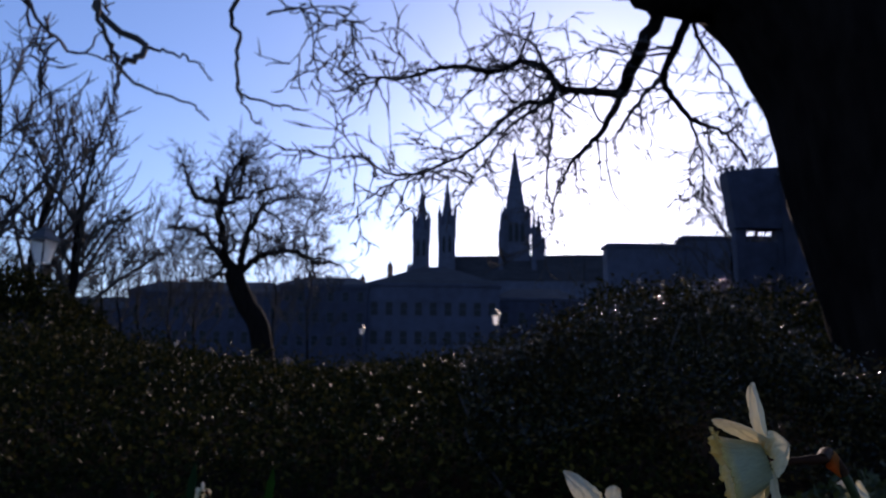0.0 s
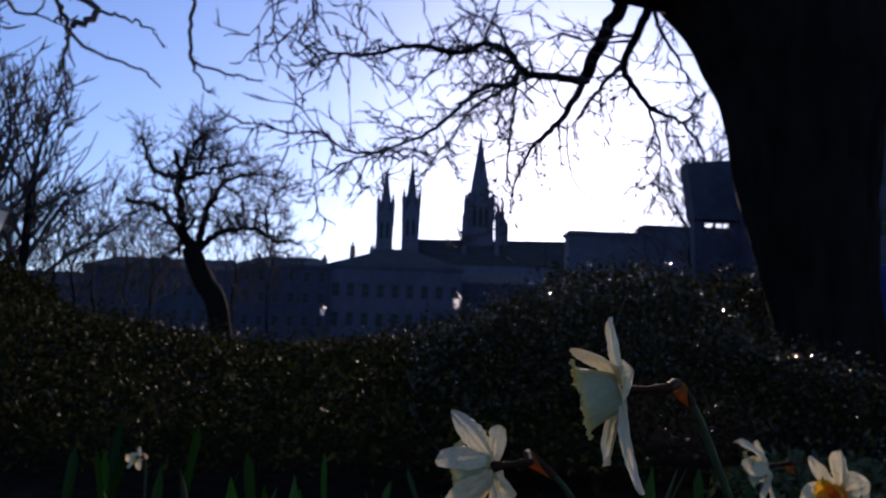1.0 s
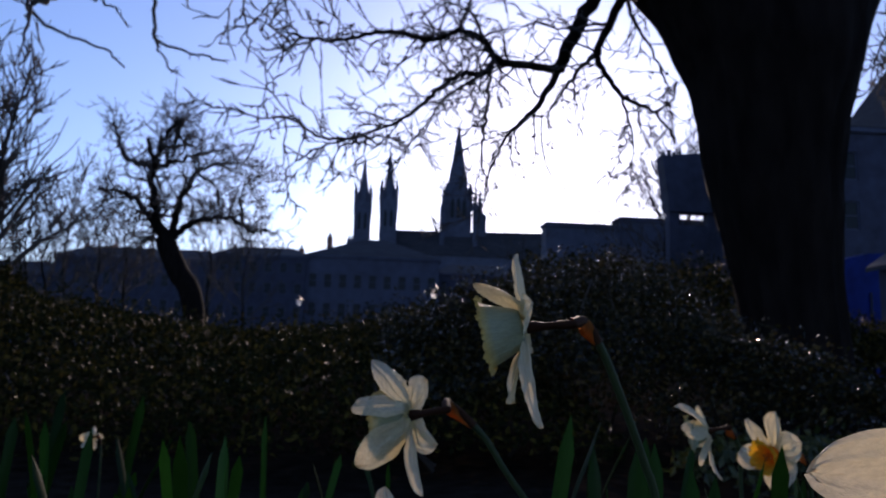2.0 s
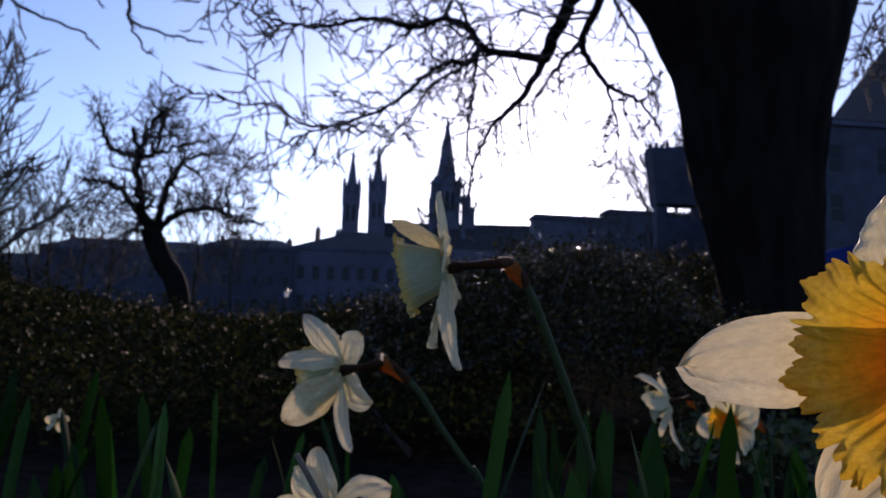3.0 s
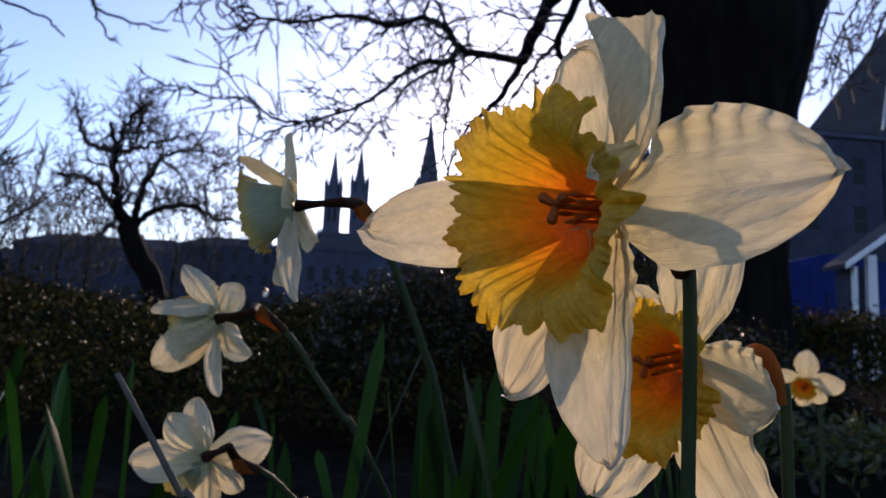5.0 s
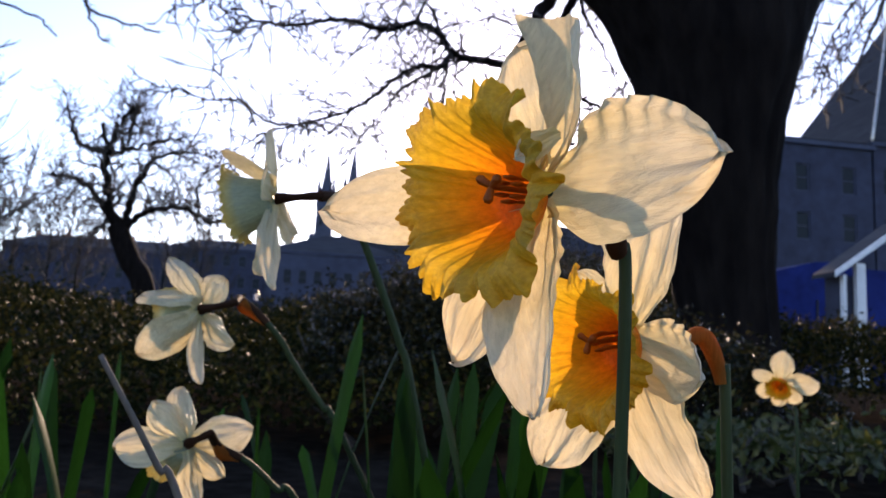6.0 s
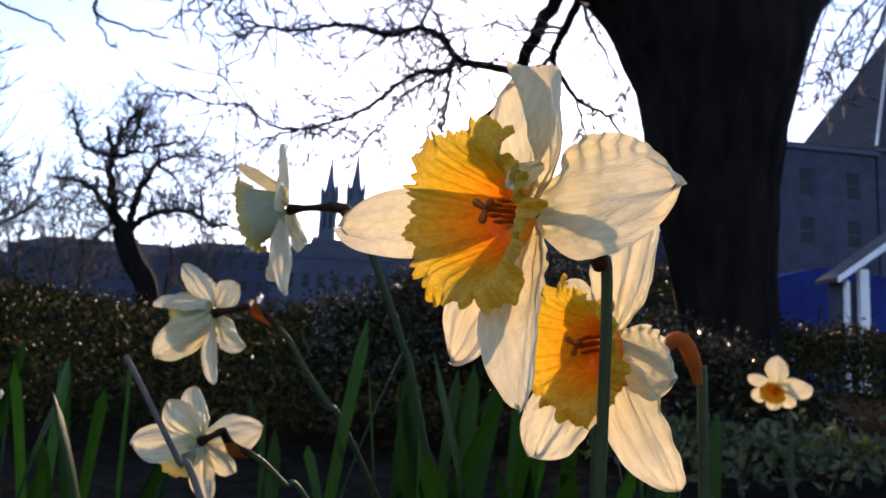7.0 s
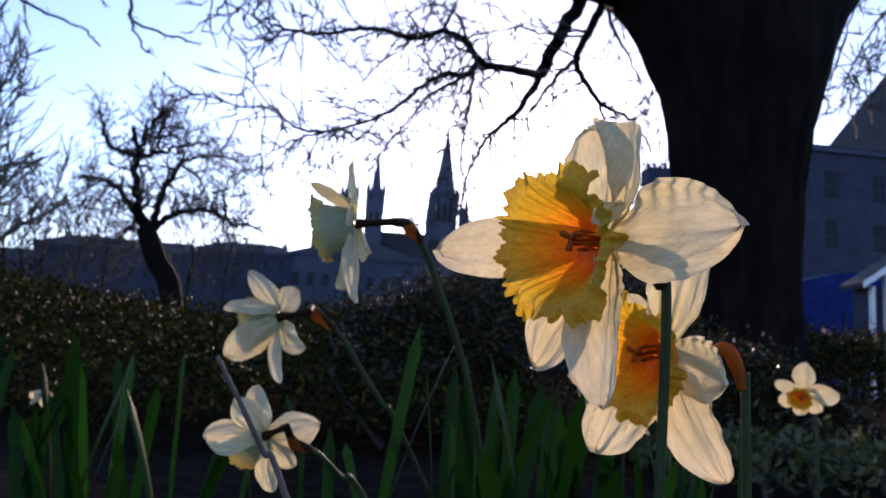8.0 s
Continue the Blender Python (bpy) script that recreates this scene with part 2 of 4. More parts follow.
# ---- daffodils ----
def petal_mesh(length, width, tilt, curl, fold, seed, ruffle=0.0, blunt=False, peak=0.55, lean=0.0):
    """A petal along local x, its face to local z. peak: where it is widest; lean: how much wider the upper side is."""
    rng = random.Random(seed)
    b = Build()
    nu, nv = 34, 26
    p1, p2, p3 = rng.uniform(0, 6), rng.uniform(0, 6), rng.uniform(0, 6)
    clear = 0.005 if tilt < 28 else 0.012    # steep petals leave the cup free
    tilt = math.radians(tilt)
    for i in range(nu + 1):
        u = i / nu
        if u < peak:
            e = u / peak
            w = width * 0.5 * (0.46 + 0.54 * (e * e * (3 - 2 * e)))
        else:
            e = (u - peak) / (1 - peak)
            w = width * 0.5 * (0.97 * max(0.0, 1 - e ** 2.2) ** 0.62 + 0.012)
        if blunt:
            w = width * (0.13 + 0.39 * u ** 1.4) if u < 0.95 else width * 0.5 * (1 - 3.5 * (u - 0.95))
        a = tilt + math.radians(curl) * u * u
        for k in range(nv + 1):
            v = 2 * k / nv - 1
            wide = w * (1 + lean * (1 if v > 0 else -1) * math.sin(math.pi * min(1, u * 1.1)))
            x = (length - 0.0035) * u
            if blunt:
                x += 0.0035 * math.sin(0.6 - 2.2 * v) * u ** 4
            # edges nicked and wavy
            x += 0.0016 * noise.noise((v * 4.5, seed, u * 2)) * u
            wide *= 1 + 0.05 * noise.noise((u * 7, seed * 1.7, 3 if v > 0 else 8)) * abs(v) ** 3
            z = math.sin(a) * max(0.0, x - clear) - 0.0015 + fold * abs(v) ** 1.6 * w + 0.035 * width * math.sin(p1 + 4 * v) * u
            # midrib groove and lengthwise pleats
            z -= 0.045 * width * math.exp(-(v * 6) ** 2) * (1 - 0.8 * u)
            z += 0.020 * width * math.sin(p2 + 13 * v + 3 * u) * (1 - u * 0.4) + 0.08 * width * noise.noise((u * 2.6, v * 2.0, seed))
            z += 0.009 * width * math.sin(p1 + 27 * v + 2 * u) + 0.006 * width * math.sin(p3 + 44 * v + 4 * math.sin(3 * u + p1))
            z += 0.022 * width * noise.noise((u * 9, v * 6, seed + 0.5))
            rim = max(0, v) ** 3 * min(1, 4 * u) * (1.15 - u)
            z += ruffle * width * 0.060 * math.sin(46 * u + p1 + 2.5 * math.sin(6 * u + p2)) * rim
            z -= ruffle * width * 0.10 * max(0, v) ** 6 * min(1, 4 * u) * (1 - u) + 0.03 * width * math.sin(8 * u + p2) * v * abs(v)
            b.v.append(Vector((0.0035 + math.cos(a) * x, v * wide * (1 - 0.25 * abs(fold)), z)))
    for i in range(nu):
        for k in range(nv):
            a = i * (nv + 1) + k
            b.f.append((a, a + nv + 1, a + nv + 2, a + 1))
    return b.mesh("petal", PETAL)


def cup_mesh(depth, base, rim, seed, frill=1.0, material=CUP):
    """The trumpet of a daffodil, round local z: pleated walls, a lobed rim rolled outwards and nicked along its edge."""
    rng = random.Random(seed)
    b = Build()
    nu, nv = 30, 340
    ph = [rng.uniform(0, 6.28) for _ in range(8)]
    for i in range(nu + 1):
        u = (i / nu) ** 0.85
        roll = max(0.0, (u - 0.74) / 0.26)
        for k in range(nv):
            a = 2 * math.pi * k / nv
            c1, s1 = math.cos(a), math.sin(a)
            sway = 1.5 * noise.noise((c1 * 2, s1 * 2, seed + 3))
            broad = noise.noise((c1 * 1.4 + seed, s1 * 1.4, 0))
            lobe = math.sin(6 * a + ph[0] + 1.6 * sway)
            fold = math.sin(13 * a + ph[1] + 2.4 * sway) + 0.5 * math.sin(21 * a + ph[2] - sway)
            nick = (abs(math.sin(17 * a + ph[3] + 3 * sway)) ** 0.45 + 0.4 * abs(math.sin(41 * a + ph[4])) ** 0.6) / 1.4 - 0.6
            pleat = math.sin(24 * a + ph[5] + 2.5 * sway) + 0.6 * math.sin(43 * a + ph[6] + sway)
            r = base + (rim - base) * (0.78 * u ** 0.75 + 0.22 * u ** 4)
            r *= 1 + frill * (0.10 * broad * u ** 2 + 0.025 * lobe * u ** 4 + 0.045 * fold * u ** 3.5) + frill ** 3 * 0.044 * pleat * u ** 0.9 * (1 - 0.35 * u)
            z = depth * (u - 0.10 * u ** 6) * (1 + frill * 0.10 * broad * u) + frill * depth * 0.05 * math.sin(13 * a + ph[1] + 1.3 + 2.4 * sway) * u ** 5
            # the rolled edge
            r += frill * rim * roll ** 1.5 * (0.08 + 0.05 * lobe + 0.13 * nick)
            z -= frill * depth * roll ** 2.2 * (0.12 + 0.12 * lobe * (lobe > 0)) - frill * depth * 0.15 * nick * roll ** 2
            b.v.append(Vector((r * c1, r * s1, z)))
    for i in range(nu):
        for k in range(nv):
            n = (k + 1) % nv
            b.f.append((i * nv + k, i * nv + n, (i + 1) * nv + n, (i + 1) * nv + k))
    s = len(b.v)
    b.v.append(Vector((0, 0, -0.001)))
    for k in range(nv):
        b.f.append((s, (k + 1) % nv, k))
    return b.mesh("cup", material)


def pistil_mesh(depth):
    b = Build()
    b.tube([(0, 0, 0), (0.0004, 0, depth * 0.5), (0, 0.0005, depth * 0.95)], [0.0009, 0.0007, 0.0009], 7)
    for k in range(3):
        a = 2.1 * k + 0.4
        d = Vector((math.cos(a), math.sin(a), 0.35)) * 0.0042
        t = Vector((0, 0.0005, depth * 0.93))
        b.tube([t, t + d * 0.4, t + d * 0.8, t + d], [0.0008, 0.0010, 0.0013, 0.0008], 8)
    return b.mesh("pistil", POLLEN)


def stamen_mesh(depth, a):
    b = Build()
    c, s = math.cos(a), math.sin(a)
    b.tube([(0.003 * c, 0.003 * s, 0), (0.0030 * c, 0.0030 * s, depth * 0.40)], [0.0005, 0.0004], 5)
    b.tube([(0.0030 * c, 0.0030 * s, depth * 0.36), (0.0031 * c, 0.0031 * s, depth * 0.48), (0.0032 * c, 0.0032 * s, depth * 0.60)], [0.0004, 0.0008, 0.0004], 6)
    return b.mesh("stamen", POLLEN)


def head_frame(centre, facing, spin=0.0):
    z = Vector(facing).normalized()
    x = Vector((0, 0, 1)).cross(z).normalized()
    y = z.cross(x)
    return Matrix.Translation(centre) @ Matrix((x, y, z)).transposed().to_4x4() @ Matrix.Rotation(spin, 4, "Z")


PLAIN = [(20, 0.050, 0.034, 8, -6, 0.15), (80, 0.052, 0.030, 5, 10, 0.25), (140, 0.050, 0.034, 12, -10, 0.15), (200, 0.049, 0.033, 4, 8, 0.2),
         (262, 0.052, 0.030, 0, -14, 0.25), (320, 0.050, 0.035, 9, 5, 0.15)]


def daffodil(label, base, centre, facing, bend, petals=PLAIN, cup=(0.028, 0.0085, 0.023), seed=1, spin=0.0, thick=0.0032, size=1.0, frill=1.0, material=CUP, droop=0.0, exact=False, collar=None, shift=(0, 0)):
    """bend: points of the stem from behind the flower down towards its base."""
    base, centre = Vector((base[0], base[1], -0.02)), Vector(centre)
    top = thing("daffodil", base, label, "flower", "daffodils in the bed")
    head = Matrix.Translation(-base) @ head_frame(centre, facing, math.radians(spin)) @ Matrix.Scale(size, 4)
    n = Vector(facing).normalized()
    rng = random.Random(seed)
    for i, (angle, length, width, tilt, curl, fold, *more) in enumerate(petals):
        shape = dict(zip(("blunt", "peak", "lean", "ruffle", "twist"), more))
        shape.setdefault("ruffle", 0.3)
        lift = 0.0006 * (i % 2)
        twist = math.radians(shape.pop("twist", 0.0))
        if not exact:
            angle, tilt, length = angle + rng.uniform(-9, 9), tilt + rng.uniform(-10, 13), length * rng.uniform(0.88, 1.08)
            curl, twist, width = curl + rng.uniform(-14, 14), math.radians(rng.uniform(-24, 24)), width * rng.uniform(0.85, 1.08)
        m = head @ Matrix.Rotation(math.radians(angle), 4, "Z") @ Matrix.Translation((0.001, 0, lift)) @ Matrix.Rotation(twist, 4, "X")
        part("petal", petal_mesh(length, width, tilt, curl, fold, seed * 10 + i, **shape), top, m)
    trumpet = part("cup", cup_mesh(*cup, seed, frill, material), top, head @ Matrix.Translation((*shift, 0.001)) @ Matrix.Rotation(math.radians(droop), 4, "X"),
                   "frilled yellow-orange cup" if material == CUP else "yellow cup with shade in its colour and a lit gold rim")
    part("pistil", pistil_mesh(cup[0] * 0.66), trumpet, Matrix.Translation((0.002 - shift[0], -0.001 - shift[1], 0)))
    for k in range(6):
        part("stamen", stamen_mesh(cup[0] * 0.8, k * math.pi / 3 + 0.3), trumpet, Matrix.Translation((0.002 - shift[0], -0.001 - shift[1], 0)))
    if collar and collar[1] < 12:
        m = head @ Matrix.Translation((0.028, 0.010, 0.020)) @ Matrix.Rotation(math.radians(205), 4, "Z") @ Matrix.Rotation(math.radians(-12), 4, "Y")
        part("petal_scrap", petal_mesh(0.015, 0.0085, 6, 12, 0.45, 77), top, m, "curled withered scrap of petal")
    b = Build()
    b.lathe([(0.0040, -0.0015), (0.0038, -0.005), (0.0025, -0.012), (0.0022, -0.018), (0.0029, -0.024), (0.0027, -0.029), (0.0016, -0.033)], 12)
    part("flower_tube", b.mesh("flower_tube", STEM if collar else NECK), top, head)
    back = centre - n * 0.030 * size
    line = curve([back, *bend, base], 8)
    b = Build()
    b.tube([p - base for p in line], [thick * (0.72 + 0.28 * min(1, i / 10)) for i in range(len(line))], 10)
    part("stem", b.mesh("stem", STEM), top)
    b = Build()
    if collar:
        # a tight sheath round the stem
        wrap = line[collar[0]:collar[1]]
        b.tube([p - base for p in wrap], [thick * (1.04 + 0.6 * math.sin(math.pi * (i + 0.5) / len(wrap))) for i in range(len(wrap))], 10, False)
    else:
        # a loose papery sheath, open above, under the bend of the stem
        hood = line[4:15]
        for i, p in enumerate(hood):
            d = (line[5 + i] - line[3 + i]).normalized()
            low = Vector((0.25, 0.0, -1.0))
            low = (low - d * low.dot(d)).normalized()
            across = d.cross(low)
            r = thick * (1.5, 1.8, 2.3, 2.7, 2.9, 2.9, 2.7, 2.3, 1.9, 1.5, 1.1)[i]
            for k in range(9):
                a = math.radians(-100 + 25 * k)
                b.v.append(p - base + low * (math.cos(a) * r + 0.0006) + across * math.sin(a) * r * 0.55)
        for i in range(len(hood) - 1):
            for k in range(8):
                q = i * 9 + k
                b.f.append((q, q + 1, q + 10, q + 9))
        skin = Build()
        wrap = line[0:15]
        skin.tube([p - base for p in wrap], [thick * (1.32 + 0.12 * math.sin(math.pi * min(1, i / 13))) for i in range(len(wrap))], 10, False)
        part("neck_skin", skin.mesh("neck_skin", NECK), top, None, "dry reddish-brown skin round the neck")
    part("sheath", b.mesh("sheath", NECK if collar and collar[1] < 12 else SHEATH), top, None, "papery orange-brown sheath")
    return top


MPETALS = [(-1, 0.0600, 0.036, 17, -2, 0.10, False, 0.36, 0.06, 1.6), (50, 0.0500, 0.029, 32, 2, 0.6, True, 0.55, -0.3, 0.2), (102, 0.043, 0.036, -8, 0, 0.15, False, 0.55, 0.0, 0.9),
           (181, 0.0668, 0.0240, 40, 0, 0.10, False, 0.62, 0.0, 0.15), (236, 0.056, 0.027, 8, -2, 0.2, False, 0.62), (284, 0.062, 0.028, 27, -3, 0.35, False, 0.5, -0.22, 0.6)]
daffodil("large cream daffodil with a frilled yellow cup, in full bloom", (0.108, 0.205), (0.078, 0.172, 0.366), (-0.82, -0.55, -0.13),
         [(0.112, 0.2, 0.357), (0.117, 0.205, 0.318)], MPETALS, (0.0290, 0.0085, 0.0245), 3, thick=0.0021, exact=True, collar=(5, 11), shift=(-0.0035, -0.002))
NPETALS = [(-16, 0.046, 0.030, 8, 14, 0.4, False, 0.5, 0.0, 1.6), (66, 0.060, 0.036, 2, 0, 0.15, False, 0.5), (130, 0.030, 0.022, 0, 0, 0.2), (188, 0.026, 0.022, 0, 0, 0.15),
           (240, 0.057, 0.036, 22, 0, 0.15, False, 0.45), (296, 0.061, 0.032, 6, -10, 0.2, False, 0.5, 0.0, 0.8)]
daffodil("cream daffodil with an orange cup, behind a larger bloom", (0.187, 0.262), (0.129, 0.24, 0.331), (-0.87, -0.45, -0.14),
         [(0.159, 0.262, 0.327), (0.171, 0.262, 0.334), (0.177, 0.262, 0.328), (0.181, 0.262, 0.315), (0.183, 0.262, 0.293)], NPETALS, (0.027, 0.009, 0.0245), 5, thick=0.0022, exact=True, collar=(8, 33), shift=(0.002, -0.003))
APETALS = [(286, 0.062, 0.028, 0, -4, 0.25, False, 0.55, 0.0, 0.3, 16), (20, 0.034, 0.028, -6, -6, 0.2), (92, 0.046, 0.022, -2, 6, 0.5, False, 0.5, 0.0, 0.3, 12),
           (88, 0.053, 0.034, 54, 6, 0.3, False, 0.5, 0.0, 0.4, 32), (200, 0.046, 0.032, 0, 0, 0.2), (254, 0.050, 0.034, 24, -6, 0.25)]
daffodil("cream daffodil seen side on, its stem arched over", (0.156, 0.475), (-0.016, 0.418, 0.407), (-0.945, 0.21, -0.10),
         [(0.023, 0.427, 0.411), (0.035, 0.431, 0.395), (0.046, 0.436, 0.373), (0.066, 0.445, 0.327), (0.081, 0.45, 0.279)], APETALS, (0.030, 0.0110, 0.0245), 7, thick=0.0025, frill=0.65, material=SHADED_CUP, droop=8, exact=True, size=0.93)
BPETALS = [(284, 0.056, 0.018, -2, -6, 0.35, False, 0.6, 0.0, 0.4, 14), (316, 0.057, 0.034, 45, 4, 0.3, False, 0.55, 0.0, 0.5), (82, 0.053, 0.026, 27, 10, 0.35, False, 0.45, 0.0, 0.9, -22),
           (50, 0.052, 0.030, 54, 8, 0.4, False, 0.5, 0.0, 0.6, 24), (140, 0.038, 0.028, -12, 6, 0.25), (215, 0.042, 0.030, 4, -6, 0.25)]
daffodil("cream daffodil with a short yellow cup, nodding on an arched stem", (0.186, 0.56), (-0.076, 0.545, 0.344), (-0.84, 0.42, -0.20),
         [(-0.046, 0.55, 0.353), (-0.02, 0.552, 0.331), (-0.002, 0.555, 0.305), (0.02, 0.558, 0.276), (0.041, 0.56, 0.246)], BPETALS, (0.026, 0.0105, 0.021), 11, thick=0.0024, frill=0.45, material=SHADED_CUP, exact=True, size=1.02)
CPETALS = [(172, 0.056, 0.036, 4, -10, 0.25), (100, 0.050, 0.028, 14, 4, 0.4), (58, 0.040, 0.030, 4, 8, 0.25), (4, 0.052, 0.032, 10, 0, 0.3),
           (262, 0.045, 0.026, 18, -6, 0.3), (222, 0.038, 0.022, -6, 10, 0.4)]
daffodil("small cream daffodil low among the leaves, seen from behind", (0.148, 0.58), (-0.078, 0.56, 0.245), (-0.63, 0.66, -0.36),
         [(-0.054, 0.565, 0.242), (-0.033, 0.57, 0.232), (-0.011, 0.575, 0.212), (0.013, 0.58, 0.191)], CPETALS, (0.030, 0.0105, 0.021), 13, thick=0.0024, frill=0.45, material=SHADED_CUP, exact=True)
daffodil("small cream daffodil facing sideways behind the others", (0.369, 0.92), (0.314, 0.9, 0.304), (-0.93, 0.15, -0.2),
         [(0.343, 0.9, 0.307), (0.36, 0.91, 0.289), (0.368, 0.92, 0.238)], BPETALS, (0.024, 0.0095, 0.019), 17, spin=-15, thick=0.0026, material=SHADED_CUP)
daffodil("small cream daffodil with a bright orange-yellow cup", (0.401, 0.82), (0.347, 0.8, 0.291), (-0.88, -0.30, -0.22),
         [(0.375, 0.8, 0.293), (0.393, 0.81, 0.273), (0.401, 0.82, 0.234)], PLAIN, (0.022, 0.0085, 0.0175), 19, thick=0.0026)
RPETALS = [(78, 0.052, 0.036, -4, 0, 0.25, False, 0.55, 0.0, 0.6), (8, 0.054, 0.040, 6, 4, 0.3, False, 0.6, 0.0, 0.6), (146, 0.042, 0.028, 12, 6, 0.4), (206, 0.038, 0.028, 18, 0, 0.3),
           (262, 0.036, 0.026, 26, 8, 0.35), (318, 0.038, 0.030, 22, 0, 0.3)]
daffodil("small cream daffodil open towards the path, its petals uneven", (0.719, 1.02), (0.683, 1.0, 0.305), (-0.60, -0.58, -0.50),
         [(0.725, 1.04, 0.296), (0.726, 1.03, 0.259), (0.721, 1.02, 0.208)], RPETALS, (0.024, 0.009, 0.0165), 24, thick=0.0026, exact=True)
daffodil("tiny pale daffodil far back in the bed", (-0.771, 1.9), (-0.799, 1.9, 0.157), (-0.75, 0.6, -0.2),
         [(-0.787, 1.91, 0.159), (-0.777, 1.905, 0.125), (-0.772, 1.9, 0.038)], BPETALS, (0.020, 0.009, 0.018), 29, spin=40, size=0.7, thick=0.0026, material=SHADED_CUP)


def bare_stalk():
    top = thing("flower_stalk", (0.053, 0.385, 0.04), "bare withered daffodil stalk without its flower", "stalk")
    top.location.z = -0.02
    base = top.location.copy()
    line = curve([(base.x, base.y, 0), *[(-0.041, 0.38, 0.232), (-0.056, 0.377, 0.257), (-0.072, 0.373, 0.285), (-0.088, 0.37, 0.312)]], 6)
    b = Build()
    b.tube([p - base for p in line], [0.0022 - 0.0009 * i / len(line) for i in range(len(line))], 9)
    part("stalk", b.mesh("stalk", DRY), top)


bare_stalk()


# ---- strap leaves ----
def blade_mesh(height, width, lean, seed):
    """A strap leaf standing on its local origin, bending along x."""
    rng = random.Random(seed)
    b = Build()
    n = 14
    tw = rng.uniform(-0.7, 0.7)
    for i in range(n + 1):
        u = i / n
        x = lean * height * u ** 2.2
        z = height * (u - 0.12 * lean * lean * u ** 2)
        w = width * 0.5 * (0.75 + 0.35 * u) * (1 if u < 0.93 else math.sqrt(max(0.0, 1 - ((u - 0.93) / 0.07) ** 2)) + 0.02)
        a = tw * u
        for v in (-1, -0.5, 0, 0.5, 1):
            b.v.append(Vector((x + math.sin(a) * v * w + 0.22 * w * abs(v), math.cos(a) * v * w, z)))
    for i in range(n):
        for k in range(4):
            a = i * 5 + k
            b.f.append((a, a + 5, a + 6, a + 1))
    return b.mesh("leaf", BLADE)


def leaf_clump(x, y, count, height, seed, spread=0.06):
    rng = random.Random(seed)
    top = thing("daffodil_leaf_clump", (x, y, -0.02), "clump of upright green strap-shaped daffodil leaves", "leaves", "leaf clumps in the bed")
    for k in range(count):
        m = pose(rng.gauss(0, spread), rng.gauss(0, spread), 0, rng.uniform(-7, 7), rng.uniform(-7, 7), rng.uniform(0, 360))
        part("leaf", blade_mesh(height * rng.uniform(0.72, 1.12), rng.uniform(0.010, 0.017), rng.uniform(0.02, 0.28), seed * 40 + k), top, m)


for k, (x, y, count, height, spread) in enumerate([
        (0.068, 0.44, 4, 0.30, 0.016), (0.100, 0.43, 4, 0.33, 0.014), (0.140, 0.46, 5, 0.31, 0.016), (0.165, 0.42, 5, 0.29, 0.018), (0.035, 0.56, 4, 0.33, 0.025),
        (0.115, 0.60, 6, 0.33, 0.03), (0.19, 0.62, 5, 0.31, 0.03), (-0.20, 0.60, 5, 0.30, 0.025), (-0.26, 0.66, 6, 0.32, 0.03), (-0.33, 0.92, 9, 0.31, 0.05),
        (-0.42, 0.80, 7, 0.31, 0.04), (-0.55, 1.1, 8, 0.30, 0.07), (0.28, 0.62, 6, 0.29, 0.04), (0.40, 0.76, 7, 0.28, 0.05), (0.24, 0.95, 7, 0.29, 0.07), (-0.10, 1.1, 6, 0.26, 0.07)]):
    leaf_clump(x, y, count, height, 50 + k, spread)
leaf_clump(0.275, 0.36, 3, 0.235, 90, 0.012)


